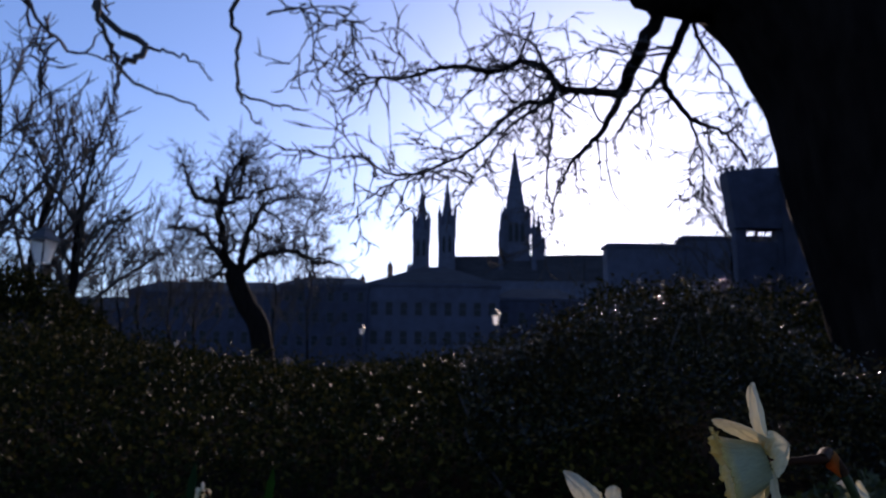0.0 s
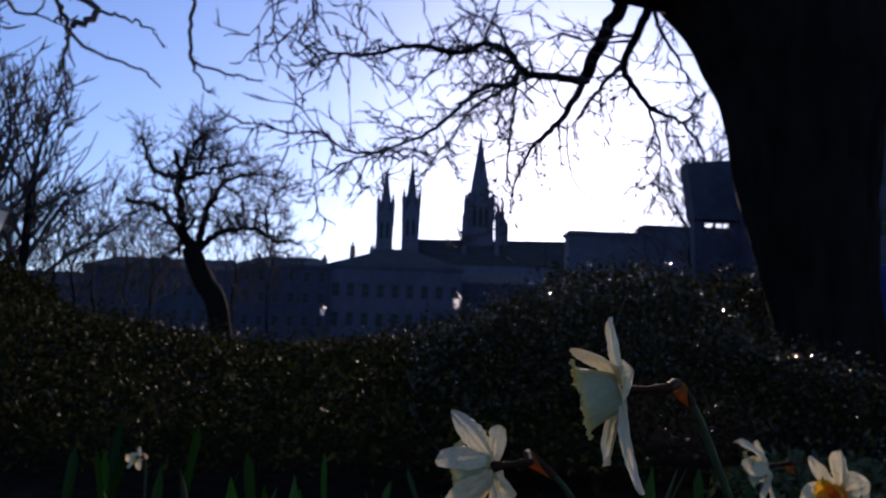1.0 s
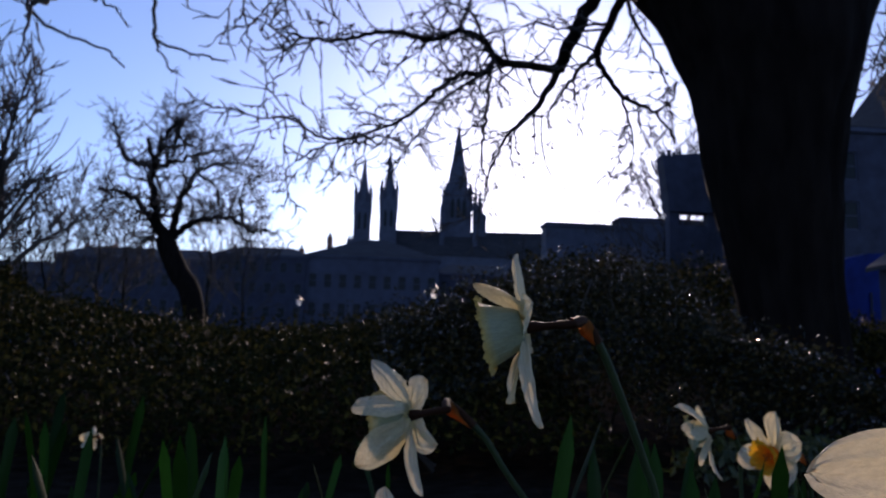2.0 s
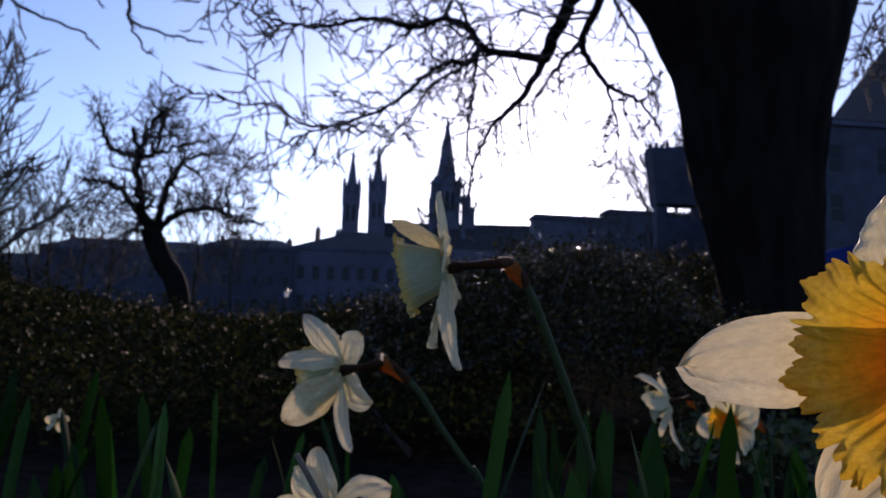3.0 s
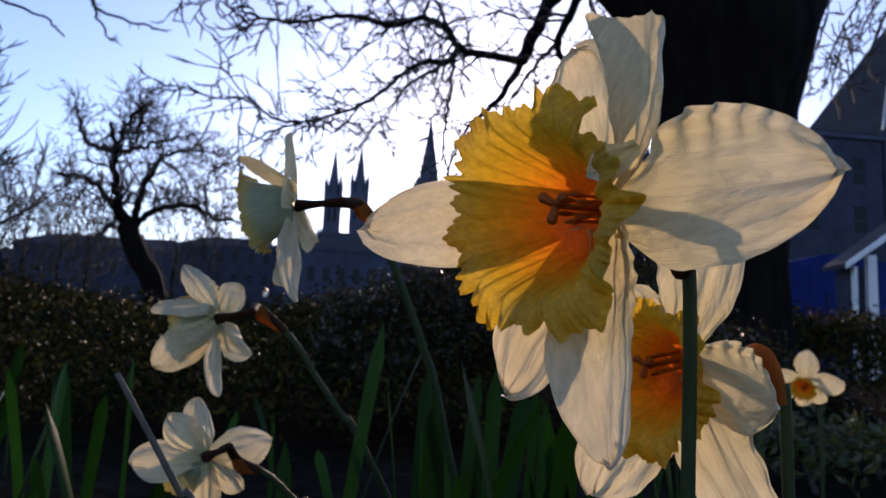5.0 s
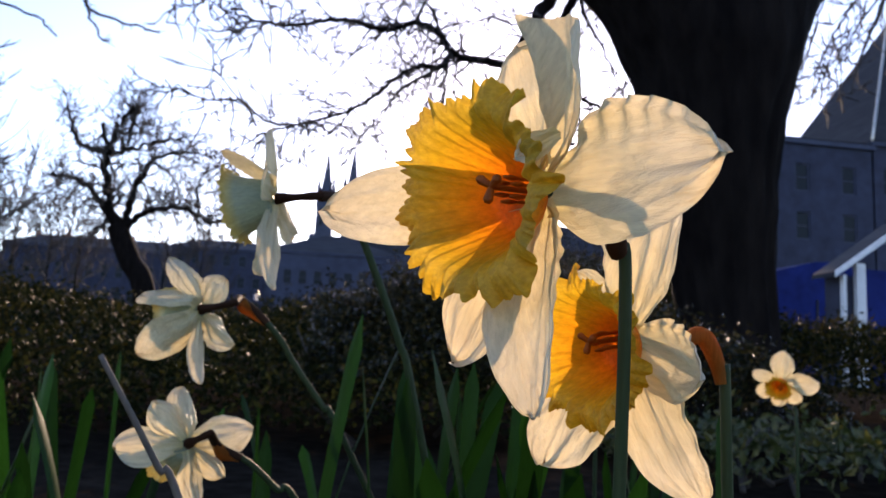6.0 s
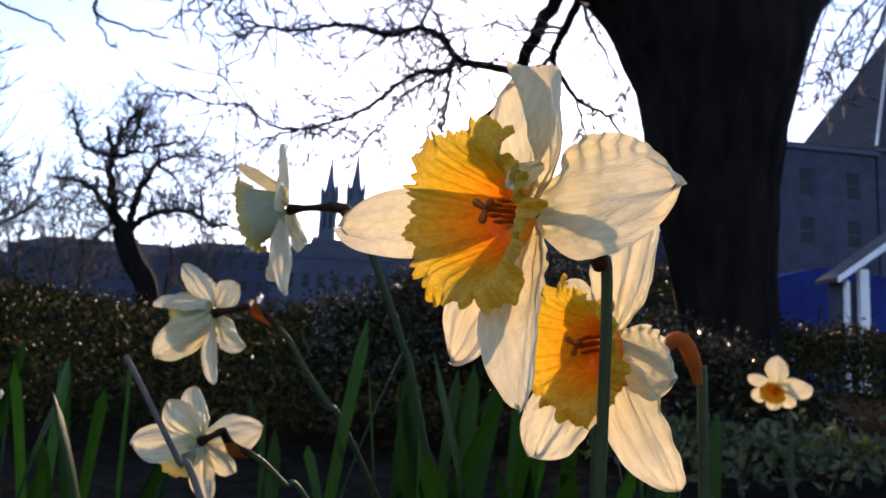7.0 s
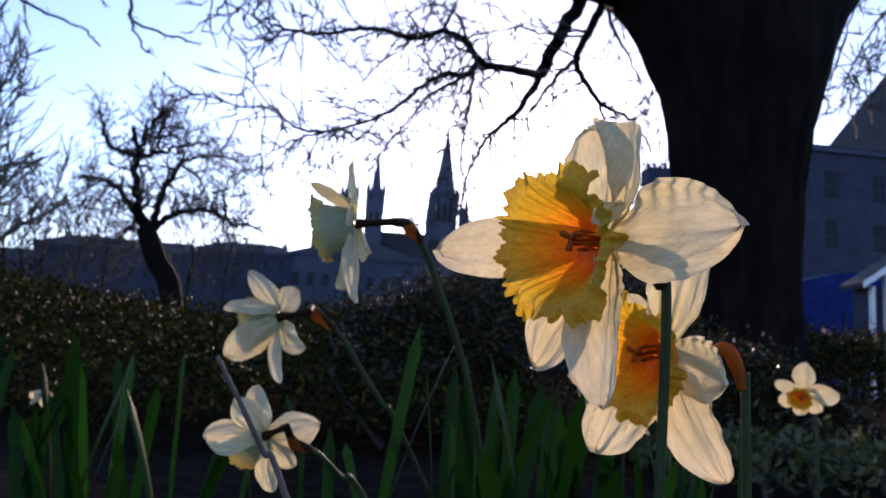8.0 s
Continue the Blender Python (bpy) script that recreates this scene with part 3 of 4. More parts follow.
# ---- shrubs ----
def shrub(label, category, mound, count, leaf, material, seed, group="", twigs=16, flat=0.0):
    """mound(x, y) gives the height of the foliage. count leaves lie in its upper shell."""
    rng = random.Random(seed)
    x0, x1, y0, y1, height = mound
    top = thing("shrub", ((x0 + x1) / 2, (y0 + y1) / 2, -0.03), label, category, group)
    o = top.location
    b = Build()
    for _ in range(count):
        x, y = rng.uniform(x0, x1), rng.uniform(y0, y1)
        h = height(x + 0.3 * noise.noise((y * 1.4, seed, 0)), y + 0.3 * noise.noise((x * 1.4, seed, 5)))
        if h < 0.06:
            continue
        h *= 1 + 0.14 * noise.noise((x * 3.1, y * 3.1, seed)) + 0.10 * noise.noise((x * 9, y * 9, seed))
        z = h * (1 - abs(rng.gauss(0, 0.22)))
        if rng.random() < 0.04:
            z = h + rng.uniform(0, 0.09)
        if z < 0.03:
            z = rng.uniform(0.03, h)
        d = Vector((rng.gauss(0, 1), rng.gauss(0, 1), rng.gauss(0.25, 0.8))).normalized()
        s = d.orthogonal().normalized()
        s = Matrix.Rotation(rng.uniform(0, 6.28), 3, d) @ s
        if rng.random() < flat:
            face = Vector((rng.gauss(0, 0.45), rng.gauss(0, 0.45), 1)).normalized()
            d = (d - face * d.dot(face)).normalized()
            s = face.cross(d)
        up = d.cross(s)
        ln = leaf * rng.uniform(0.6, 1.25)
        w = ln * 0.24
        p = Vector((x, y, z)) - o
        i = len(b.v)
        b.v += [p, p + d * ln * 0.45 + s * w + up * w * 0.4, p + d * ln - up * w * 0.3, p + d * ln * 0.45 - s * w + up * w * 0.4, p + d * ln * 0.5]
        b.f += [(i, i + 1, i + 4), (i + 1, i + 2, i + 4), (i + 2, i + 3, i + 4), (i + 3, i, i + 4)]
    tagged(part("foliage", b.mesh("foliage", material, False), top), kind="stuff")
    for _ in range(twigs):
        x, y = rng.uniform(x0, x1), rng.uniform(y0, y1)
        h = height(x, y)
        if h < 0.1:
            continue
        b = Build()
        foot = Vector((x, y, 0)) - o
        tip = foot + Vector((rng.gauss(0, 0.10), rng.gauss(0, 0.10), h * rng.uniform(0.9, 1.12)))
        mid = (foot + tip) / 2 + Vector((rng.gauss(0, 0.05), rng.gauss(0, 0.05), 0))
        b.tube([foot, mid, tip], [0.009, 0.006, 0.002], 5)
        part("stem", b.mesh("stem", TWIG), top)
    return top


def edge(v, a, b, soft):
    return max(0.0, min(1.0, (v - a) / soft, (b - v) / soft)) ** 0.5


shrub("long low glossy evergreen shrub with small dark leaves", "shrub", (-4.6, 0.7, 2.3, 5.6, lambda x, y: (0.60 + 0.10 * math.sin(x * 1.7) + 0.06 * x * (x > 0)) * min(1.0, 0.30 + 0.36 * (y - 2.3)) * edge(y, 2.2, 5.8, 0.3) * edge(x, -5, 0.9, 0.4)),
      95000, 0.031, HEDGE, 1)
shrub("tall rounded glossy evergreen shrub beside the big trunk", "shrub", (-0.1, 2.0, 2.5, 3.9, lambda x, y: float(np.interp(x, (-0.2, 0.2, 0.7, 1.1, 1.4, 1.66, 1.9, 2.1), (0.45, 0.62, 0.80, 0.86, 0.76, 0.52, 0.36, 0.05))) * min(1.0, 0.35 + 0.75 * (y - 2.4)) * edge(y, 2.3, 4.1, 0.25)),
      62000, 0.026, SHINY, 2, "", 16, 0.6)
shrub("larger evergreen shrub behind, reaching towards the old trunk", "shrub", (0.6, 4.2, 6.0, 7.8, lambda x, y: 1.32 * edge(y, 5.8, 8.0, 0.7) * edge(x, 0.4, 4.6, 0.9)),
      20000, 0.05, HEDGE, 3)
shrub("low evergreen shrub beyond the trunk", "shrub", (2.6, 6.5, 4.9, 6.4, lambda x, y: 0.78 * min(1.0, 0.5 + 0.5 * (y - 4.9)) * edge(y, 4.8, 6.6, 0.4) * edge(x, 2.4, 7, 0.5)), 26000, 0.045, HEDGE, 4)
shrub("low yellow-green leafy plant at the edge of the bed", "plant", (0.85, 2.0, 1.7, 2.5, lambda x, y: 0.15 * edge(y, 1.6, 2.6, 0.3) * edge(x, 0.8, 2.1, 0.3)), 2600, 0.04, LIME, 5, "", 12)
shrub("tall dark evergreen bush below the street lamp", "shrub", (-9.8, -5.6, 11.4, 13.4, lambda x, y: float(np.interp(x, (-9.8, -8.4, -7.6, -6.9, -6.3, -5.7), (2.4, 2.3, 2.15, 1.9, 1.45, 0.9))) * edge(y, 11.2, 13.6, 0.5)),
      16000, 0.09, HEDGE, 6)


# ---- bare trees ----
def grow(b, p, d, length, r, level, rng, style, least=0.003):
    """One twig and those that spring from it."""
    droop, wander, spread, shrink, kids = style
    n = 5 if level > 0 else 4
    r = max(r, least * 1.5)
    pts, radii = [p.copy()], [r]
    for i in range(n):
        d = (d + Vector((rng.gauss(0, wander), rng.gauss(0, wander), rng.gauss(0, wander) + droop))).normalized()
        p = p + d * length / n
        pts.append(p.copy())
        radii.append(max(least * 0.7, r * (1 - 0.62 * (i + 1) / n)))
    b.tube(pts, radii, 5 if r > 0.01 else 3, False)
    if level <= 0:
        return
    for k in range(kids):
        i = rng.randint(1, n)
        away = Vector((rng.gauss(0, 1), rng.gauss(0, 1), rng.gauss(0, 1))).normalized()
        dd = (pts[i] - pts[i - 1]).normalized()
        grow(b, pts[i], (dd + away * spread).normalized(), length * shrink * rng.uniform(0.7, 1.2), radii[i] * 0.62, level - 1, rng, style, least)


def limb(tree, pts, r0, r1, name="limb", steps=5, rough=0.0, material=None):
    o = tree.location
    line = curve(pts, steps)
    n = len(line) - 1
    rng = random.Random(n)
    b = Build()
    line = [p + Vector((rng.gauss(0, rough), rng.gauss(0, rough), rng.gauss(0, rough))) for p in line]
    radii = [r0 + (r1 - r0) * (i / n) ** 0.8 for i in range(n + 1)]
    b.tube([p - o for p in line], radii, 12 if r0 > 0.1 else 7)
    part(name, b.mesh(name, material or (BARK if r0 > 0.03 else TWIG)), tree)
    return line, radii


def sprout(b, o, line, radii, rng, every, length, level, style, bias, start=0.1, least=0.003):
    n = len(line)
    for i in range(int(n * start), n):
        for _ in range(rng.randint(0, every)):
            d = (line[min(i + 1, n - 1)] - line[max(i - 1, 0)]).normalized()
            d = (d * 0.6 + Vector((rng.gauss(0, 0.8), rng.gauss(0, 0.8), rng.gauss(0, 0.8))) + Vector(bias)).normalized()
            taper = 1 - 0.45 * i / n
            grow(b, line[i] - o, d, length * taper * rng.uniform(0.5, 1.2), max(0.0016, radii[i] * 0.42), level, rng, style, least)


def old_tree():
    tree = thing("old_tree", (2.43, 4.4, -0.02), "huge dark-barked old tree with bare arching branches", "tree")
    o = tree.location
    # trunk, with a waist, root flare and a spreading crown
    b = Build()
    rng = random.Random(4)
    sides, rows = 64, 60
    heights = (0.0, 0.31, 0.6, 0.97, 1.52, 2.0, 2.29, 2.55, 2.73, 2.86, 2.99, 3.17, 3.76)
    lefts = (2.13, 2.2, 2.22, 2.15, 2.02, 1.95, 1.88, 1.75, 1.63, 1.5, 1.43, 1.43, 1.61)
    rights = (2.91, 2.85, 2.82, 2.79, 2.8, 2.86, 2.93, 3.01, 3.08, 3.15, 3.23, 3.34, 3.41)
    for i in range(rows + 1):
        z = 3.7 * i / rows
        lo, hi = np.interp(z, heights, lefts), np.interp(z, heights, rights)
        r, cx = (hi - lo) / 2, (hi + lo) / 2 - o.x
        for k in range(sides):
            a = 2 * math.pi * k / sides
            rr = r * (1 + 0.03 * noise.noise((math.cos(a) * 2, math.sin(a) * 2, z * 0.9)) + 0.03 * noise.noise((math.cos(a) * 6, math.sin(a) * 6, z * 2.5)))
            rr += 0.014 * math.sin(a * 19 + 3 * noise.noise((a, z * 2, 1)))
            b.v.append(Vector((cx + rr * math.cos(a), min(r, 0.55) / r * rr * math.sin(a), z)))
    for i in range(rows):
        for k in range(sides):
            n = (k + 1) % sides
            b.f.append((i * sides + k, i * sides + n, (i + 1) * sides + n, (i + 1) * sides + k))
    b.f.append(tuple(rows * sides + k for k in range(sides)))
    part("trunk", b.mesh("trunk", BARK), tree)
    twigs = Build()
    style = (-0.02, 0.22, 0.8, 0.60, 2)
    fine = (-0.02, 0.22, 0.9, 0.6, 2)
    limbs = [
        # great limb out of the crown, above the view
        ([(2.2, 4.4, 2.75), (1.66, 4.4, 2.97), (1.14, 4.5, 3.10), (0.7, 4.9, 3.5), (-0.5, 5.0, 4.1), (-1.8, 4.6, 4.4)], 0.30, 0.03, 0),
        ([(2.8, 4.4, 2.95), (3.3, 4.5, 3.5), (4.0, 4.7, 4.2)], 0.27, 0.10, 0),
        ([(2.4, 4.4, 3.1), (2.4, 4.7, 4.6), (2.3, 5.0, 6.2)], 0.30, 0.14, 0),
        ([(0.75, 4.85, 3.45), (1.35, 6.2, 4.4), *[(2.091, 7.2, 4.464), (1.95, 7.6, 4.058), (1.856, 8.0, 3.745)]], 0.10, 0.075, 0),
        ([(1.856, 8.0, 3.745), (1.664, 8.033, 3.366), (1.439, 8.067, 3.091), (1.28, 8.1, 2.95), (1.189, 8.133, 2.757), (1.066, 8.167, 2.455), (1.029, 8.2, 2.178)], 0.050, 0.008, 1),
        ([(1.856, 8.0, 3.745), (1.502, 7.75, 3.659), (1.136, 7.5, 3.57), (0.954, 7.25, 3.552), (0.803, 7.0, 3.603), (0.526, 6.75, 3.559), (0.235, 6.5, 3.325), (-0.091, 6.25, 3.272), (-0.337, 6.0, 3.107), (-0.56, 5.75, 2.932), (-0.766, 5.5, 2.824), (-0.908, 5.25, 2.741), (-1.078, 5.0, 2.714)], 0.055, 0.004, 2),
        ([(1.055, 7.8, 3.744), (0.908, 7.511, 3.432), (0.642, 7.222, 3.304), (0.387, 6.933, 3.028), (0.207, 6.644, 2.741), (-0.008, 6.356, 2.468), (-0.254, 6.067, 2.261), (-0.475, 5.778, 2.09), (-0.671, 5.489, 1.906), (-0.84, 5.2, 1.681)], 0.036, 0.004, 2),
        ([(0.978, 7.7, 3.577), (0.749, 7.62, 3.368), (0.495, 7.54, 3.163), (0.313, 7.46, 2.859), (0.137, 7.38, 2.577), (-0.046, 7.3, 2.303)], 0.028, 0.005, 2),
        ([(0.996, 7.7, 3.612), (0.988, 7.733, 3.258), (0.966, 7.767, 2.938), (0.933, 7.8, 2.554), (1.019, 7.833, 2.242), (0.902, 7.867, 1.955), (0.377, 7.9, 1.653)], 0.024, 0.005, 2),
        ([(-0.483, 5.9, 2.126), (-0.697, 5.675, 2.087), (-0.855, 5.45, 2.148), (-1.073, 5.225, 2.052), (-1.217, 5.0, 2.084)], 0.016, 0.004, 1),
        ([(0.894, 7.6, 3.878), (0.786, 7.533, 4.095), (0.588, 7.467, 4.184), (0.268, 7.4, 4.264)], 0.022, 0.008, 1),
        ([(0.607, 7.6, 3.955), (0.715, 7.6, 4.258), (0.786, 7.6, 4.534)], 0.020, 0.01, 1),
        ([(1.35, 4.45, 3.06), *[(1.841, 5.6, 3.526), (1.752, 5.786, 3.255), (1.709, 5.971, 3.075), (1.826, 6.157, 2.972), (2.086, 6.343, 2.811), (2.424, 6.529, 2.771), (2.651, 6.714, 2.655), (2.806, 6.9, 2.573)]], 0.055, 0.007, 1),
        ([(1.789, 6.2, 3.205), (1.622, 6.4, 3.031), (1.511, 6.6, 2.875), (1.436, 6.8, 2.74)], 0.030, 0.006, 1),
        ([(2.086, 6.5, 2.925), (2.227, 6.6, 2.627), (2.286, 6.7, 2.377), (2.223, 6.8, 2.161)], 0.018, 0.004, 1),
        ([(1.851, 5.7, 3.528), (2.014, 5.85, 3.3), (2.229, 6.0, 3.116), (2.397, 6.15, 2.919), (2.541, 6.3, 2.83)], 0.022, 0.004, 1),
        ([(1.789, 5.9, 3.311), (1.69, 6.075, 3.388), (1.477, 6.25, 3.404), (1.195, 6.425, 3.526), (1.01, 6.6, 3.424)], 0.020, 0.004, 1),
        ([(1.635, 7.9, 3.181), (1.67, 7.9, 2.614), (1.898, 7.9, 2.295), (2.027, 7.9, 2.249), (2.104, 7.9, 2.011), (2.167, 7.9, 1.774)], 0.012, 0.004, 0),
        ([(-0.6, 5.0, 4.2), *[(-1.991, 3.6, 2.541), (-1.737, 3.45, 2.096), (-1.768, 3.3, 1.926)]], 0.022, 0.015, 0),
        ([(-2.0, 3.4, 2.39), (-1.926, 3.383, 2.152), (-1.831, 3.367, 1.979), (-1.774, 3.35, 1.89), (-1.635, 3.333, 1.806), (-1.432, 3.317, 1.73), (-1.323, 3.3, 1.645)], 0.014, 0.004, 0),
        ([(-1.707, 3.4, 2.063), (-1.555, 3.367, 2.013), (-1.414, 3.333, 1.951), (-1.334, 3.3, 1.839)], 0.009, 0.003, 0),
        ([(-1.768, 3.3, 1.926), (-1.795, 3.3, 1.804), (-1.803, 3.3, 1.662)], 0.008, 0.003, 0),
        ([(-0.4, 5.0, 4.2), *[(-1.09, 3.1, 2.265), (-1.136, 3.06, 1.936), (-1.122, 3.02, 1.731), (-1.071, 2.98, 1.642), (-0.883, 2.94, 1.577), (-0.774, 2.9, 1.553)]], 0.013, 0.0035, 0),
        ([(-1.094, 2.95, 1.675), (-1.032, 2.925, 1.527), (-0.976, 2.9, 1.486)], 0.006, 0.003, 0),
        ([(-1.438, 4.6, 2.89), (-1.208, 4.6, 2.927), (-0.971, 4.6, 2.805), (-0.824, 4.6, 2.982)], 0.010, 0.004, 1),
        ([(-2.639, 3.8, 2.652), (-2.48, 3.8, 2.377), (-2.24, 3.8, 2.211), (-2.106, 3.8, 2.45)], 0.014, 0.004, 1),
        ([(3.75, 4.65, 3.95), (5.201, 6.0, 4.46), (4.757, 6.0, 3.929), (4.553, 6.05, 3.579), (4.42, 6.1, 3.24), (4.31, 6.1, 2.803)], 0.022, 0.004, 1),
        ([(3.75, 4.65, 3.95), (4.855, 5.6, 4.075), (4.539, 5.7, 3.521), (4.382, 5.7, 3.187), (4.281, 5.75, 3.152), (4.192, 5.8, 2.988)], 0.014, 0.004, 1),
        ([(3.75, 4.65, 3.95), (4.957, 6.3, 4.722), (4.635, 6.3, 4.062), (4.495, 6.3, 3.623), (4.383, 6.3, 3.255), (4.331, 6.3, 2.929)], 0.014, 0.004, 1),
        ([(4.553, 6.05, 3.579), (4.579, 6.0, 3.219), (4.549, 6.0, 2.879)], 0.009, 0.004, 1),
        ([(5.615, 6.4, 4.71), (5.272, 6.333, 3.999), (5.013, 6.267, 3.512), (4.825, 6.2, 3.051)], 0.03, 0.006, 1),
    ]
    for i, (pts, r0, r1, leafy) in enumerate(limbs):
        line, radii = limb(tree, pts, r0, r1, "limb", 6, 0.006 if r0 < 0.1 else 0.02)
        rng = random.Random(300 + i)
        if leafy:
            sprout(twigs, o, line, radii, rng, leafy, 0.60, 2, style, (-0.12, 0.0, -0.10), 0.12, 0.0058)
        elif r0 < 0.06:
            sprout(twigs, o, line, radii, rng, 1, 0.06, 0, fine, (0.1, 0, 0.1), 0.5, 0.0018)
    tagged(part("crown", twigs.mesh("crown", TWIG), tree), kind="stuff")


old_tree()


def pollard():
    tree = thing("pollard_tree", (-5.889, 24.0, -0.02), "bare pollarded tree with crooked limbs", "tree")
    o = tree.location
    twigs = Build()
    style = (0.03, 0.22, 0.85, 0.62, 3)
    base = Vector((o.x, o.y, 0))
    limb(tree, [base, *[(-6.297, 24.0, 2.008), (-6.756, 24.0, 2.734), (-7.153, 24.0, 3.562), (-7.25, 24.0, 3.841)]], 0.36, 0.31, "trunk")
    for i, (pts, r0, r1, n) in enumerate([
            ([(-7.242, 24.0, 3.747), (-7.568, 23.875, 4.565), (-7.719, 23.75, 5.484), (-7.708, 23.625, 6.219), (-7.924, 23.5, 7.04)], 0.22, 0.08, 2),
            ([(-7.305, 24.0, 3.839), (-8.072, 24.133, 4.784), (-8.758, 24.267, 5.323), (-9.671, 24.4, 5.391)], 0.16, 0.07, 1),
            ([(-7.857, 24.0, 6.213), (-8.802, 24.2, 6.457), (-9.163, 24.4, 7.189), (-9.442, 24.6, 7.8)], 0.12, 0.05, 2),
            ([(-7.783, 24.0, 6.216), (-7.536, 23.867, 7.069), (-7.22, 23.733, 7.533), (-6.905, 23.6, 7.761)], 0.12, 0.05, 2),
            ([(-7.741, 24.0, 6.16), (-7.002, 23.833, 6.344), (-6.241, 23.667, 6.644), (-5.288, 23.5, 6.777)], 0.12, 0.03, 2),
            ([(-7.03, 24.0, 3.85), (-6.948, 24.06, 4.912), (-6.653, 24.12, 5.711), (-6.332, 24.18, 6.229), (-5.416, 24.24, 6.482), (-4.657, 24.3, 6.373)], 0.17, 0.04, 2),
            ([(-7.022, 24.0, 3.756), (-6.5, 23.94, 4.335), (-5.763, 23.88, 4.544), (-4.911, 23.82, 4.435), (-4.416, 23.76, 4.104), (-3.948, 23.7, 4.151)], 0.16, 0.05, 1),
            ([(-4.813, 24.0, 4.414), (-4.889, 23.9, 5.254), (-4.715, 23.8, 5.721), (-4.338, 23.7, 5.907)], 0.07, 0.03, 2),
            ([(-6.364, 24.0, 5.987), (-5.876, 24.0, 5.717), (-5.647, 24.0, 5.147), (-5.805, 24.0, 4.756)], 0.07, 0.03, 2),
            ([(-7.212, 24.0, 6.534), (-7.163, 24.0, 7.323), (-7.104, 24.0, 7.524)], 0.08, 0.06, 2),
            ([(-7.428, 24.0, 4.213), (-7.762, 24.0, 3.821), (-8.005, 24.0, 3.661)], 0.10, 0.06, 1)]):
        line, radii = limb(tree, pts, r0 * 0.80, r1 * 0.75, "limb", 6, 0.03, BARK)
        sprout(twigs, o, line, radii, random.Random(500 + i), n + 1, 1.25, 2, style, (0.05, 0, 0.10), 0.2, 0.0095)
    tagged(part("crown", twigs.mesh("crown", TWIG), tree), kind="stuff")


pollard()


def bare_tree(label, base, height, trunk, seed, lean=0.0, level=3, kids=4, count=26, group="", least=0.010):
    """An upright bare tree with rising branches."""
    rng = random.Random(seed)
    tree = thing("bare_tree", base, label, "tree", group)
    o = tree.location
    pts = [o + Vector((lean * height * (k / 5) + rng.gauss(0, 0.015 * height), rng.gauss(0, 0.015 * height), height * 0.92 * k / 5)) for k in range(6)]
    pts[0] = o.copy()
    line, radii = limb(tree, pts, trunk, trunk * 0.12, "trunk", 6, 0.0, BARK)
    twigs = Build()
    style = (0.07, 0.13, 0.60, 0.52, kids)
    n = len(line)
    for k in range(count):
        i = int(n * (0.22 + 0.78 * k / count))
        i = min(i, n - 1)
        a = k * 2.4 + rng.uniform(-0.4, 0.4)
        d = Vector((math.cos(a), math.sin(a), 1.25)).normalized()
        grow(twigs, line[i] - o, d, height * (0.40 - 0.24 * k / count) * rng.uniform(0.8, 1.2), radii[i] * 0.58, level, rng, style, least)
    tagged(part("crown", twigs.mesh("crown", TWIG), tree), kind="stuff")


bare_tree("tall slender bare tree with rising branches", (-9.111, 17.0, -0.02), 7.0, 0.17, 61, 0.05, 2, 5, 15, "", 0.013)
bare_tree("tall slender bare tree behind the street lamp", (-10.34, 18.0, -0.02), 7.6, 0.18, 62, -0.02, 2, 5, 16, "", 0.013)
bare_tree("tall bare tree at the edge of the park", (-11.365, 17.0, -0.02), 8.6, 0.18, 63, 0.0, 2, 5, 16, "", 0.013)
for k, (px, d, h) in enumerate([(-28.534, 60, 13.0), (-26.53, 62, 14.5), (-24.335, 64, 14.0), (-30.347, 58, 13.5), (-15.668, 66, 13.5),
                                (-34.72, 61, 12.5), (-38.526, 60, 13.5), (-25.758, 57, 11.5), (-22.997, 66, 13.5), (-13.276, 70, 13.5)]):
    bare_tree("bare tree of a distant row, in fine twigs", (px, d, 0), h, 0.16, 70 + k, 0.0, 3, 3, 20, "distant row of trees", 0.020)
bare_tree("bare tree rising behind a flat-roofed building", (32.786, 75, 0), 27, 0.4, 81, -0.02, 3, 3, 22, "", 0.03)
bare_tree("bare tree rising behind a flat-roofed building", (31.575, 78, 0), 23, 0.4, 82, -0.02, 3, 3, 22, "", 0.03)
bare_tree("small leafless sapling before the church", (11.539, 60, 0), 12.6, 0.10, 83, 0.0, 2, 3, 14)


# ---- buildings ----
def window_mesh(w, h):
    b = Build()
    f = 0.09 * w
    b.box(-w / 2, -0.05, 0, -w / 2 + f, 0.12, h)
    b.box(w / 2 - f, -0.05, 0, w / 2, 0.12, h)
    b.box(-w / 2 + f, -0.05, 0, w / 2 - f, 0.12, f)
    b.box(-w / 2 + f, -0.05, h - f, w / 2 - f, 0.12, h)
    b.box(-w / 2 + f, -0.02, h / 2 - f / 3, w / 2 - f, 0.10, h / 2 + f / 3)
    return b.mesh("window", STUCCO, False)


def pane_mesh(w, h):
    b = Build()
    b.box(-w * 0.41, 0.02, 0.09 * w, w * 0.41, 0.05, h - 0.09 * w)
    return b.mesh("pane", GLASS, False)


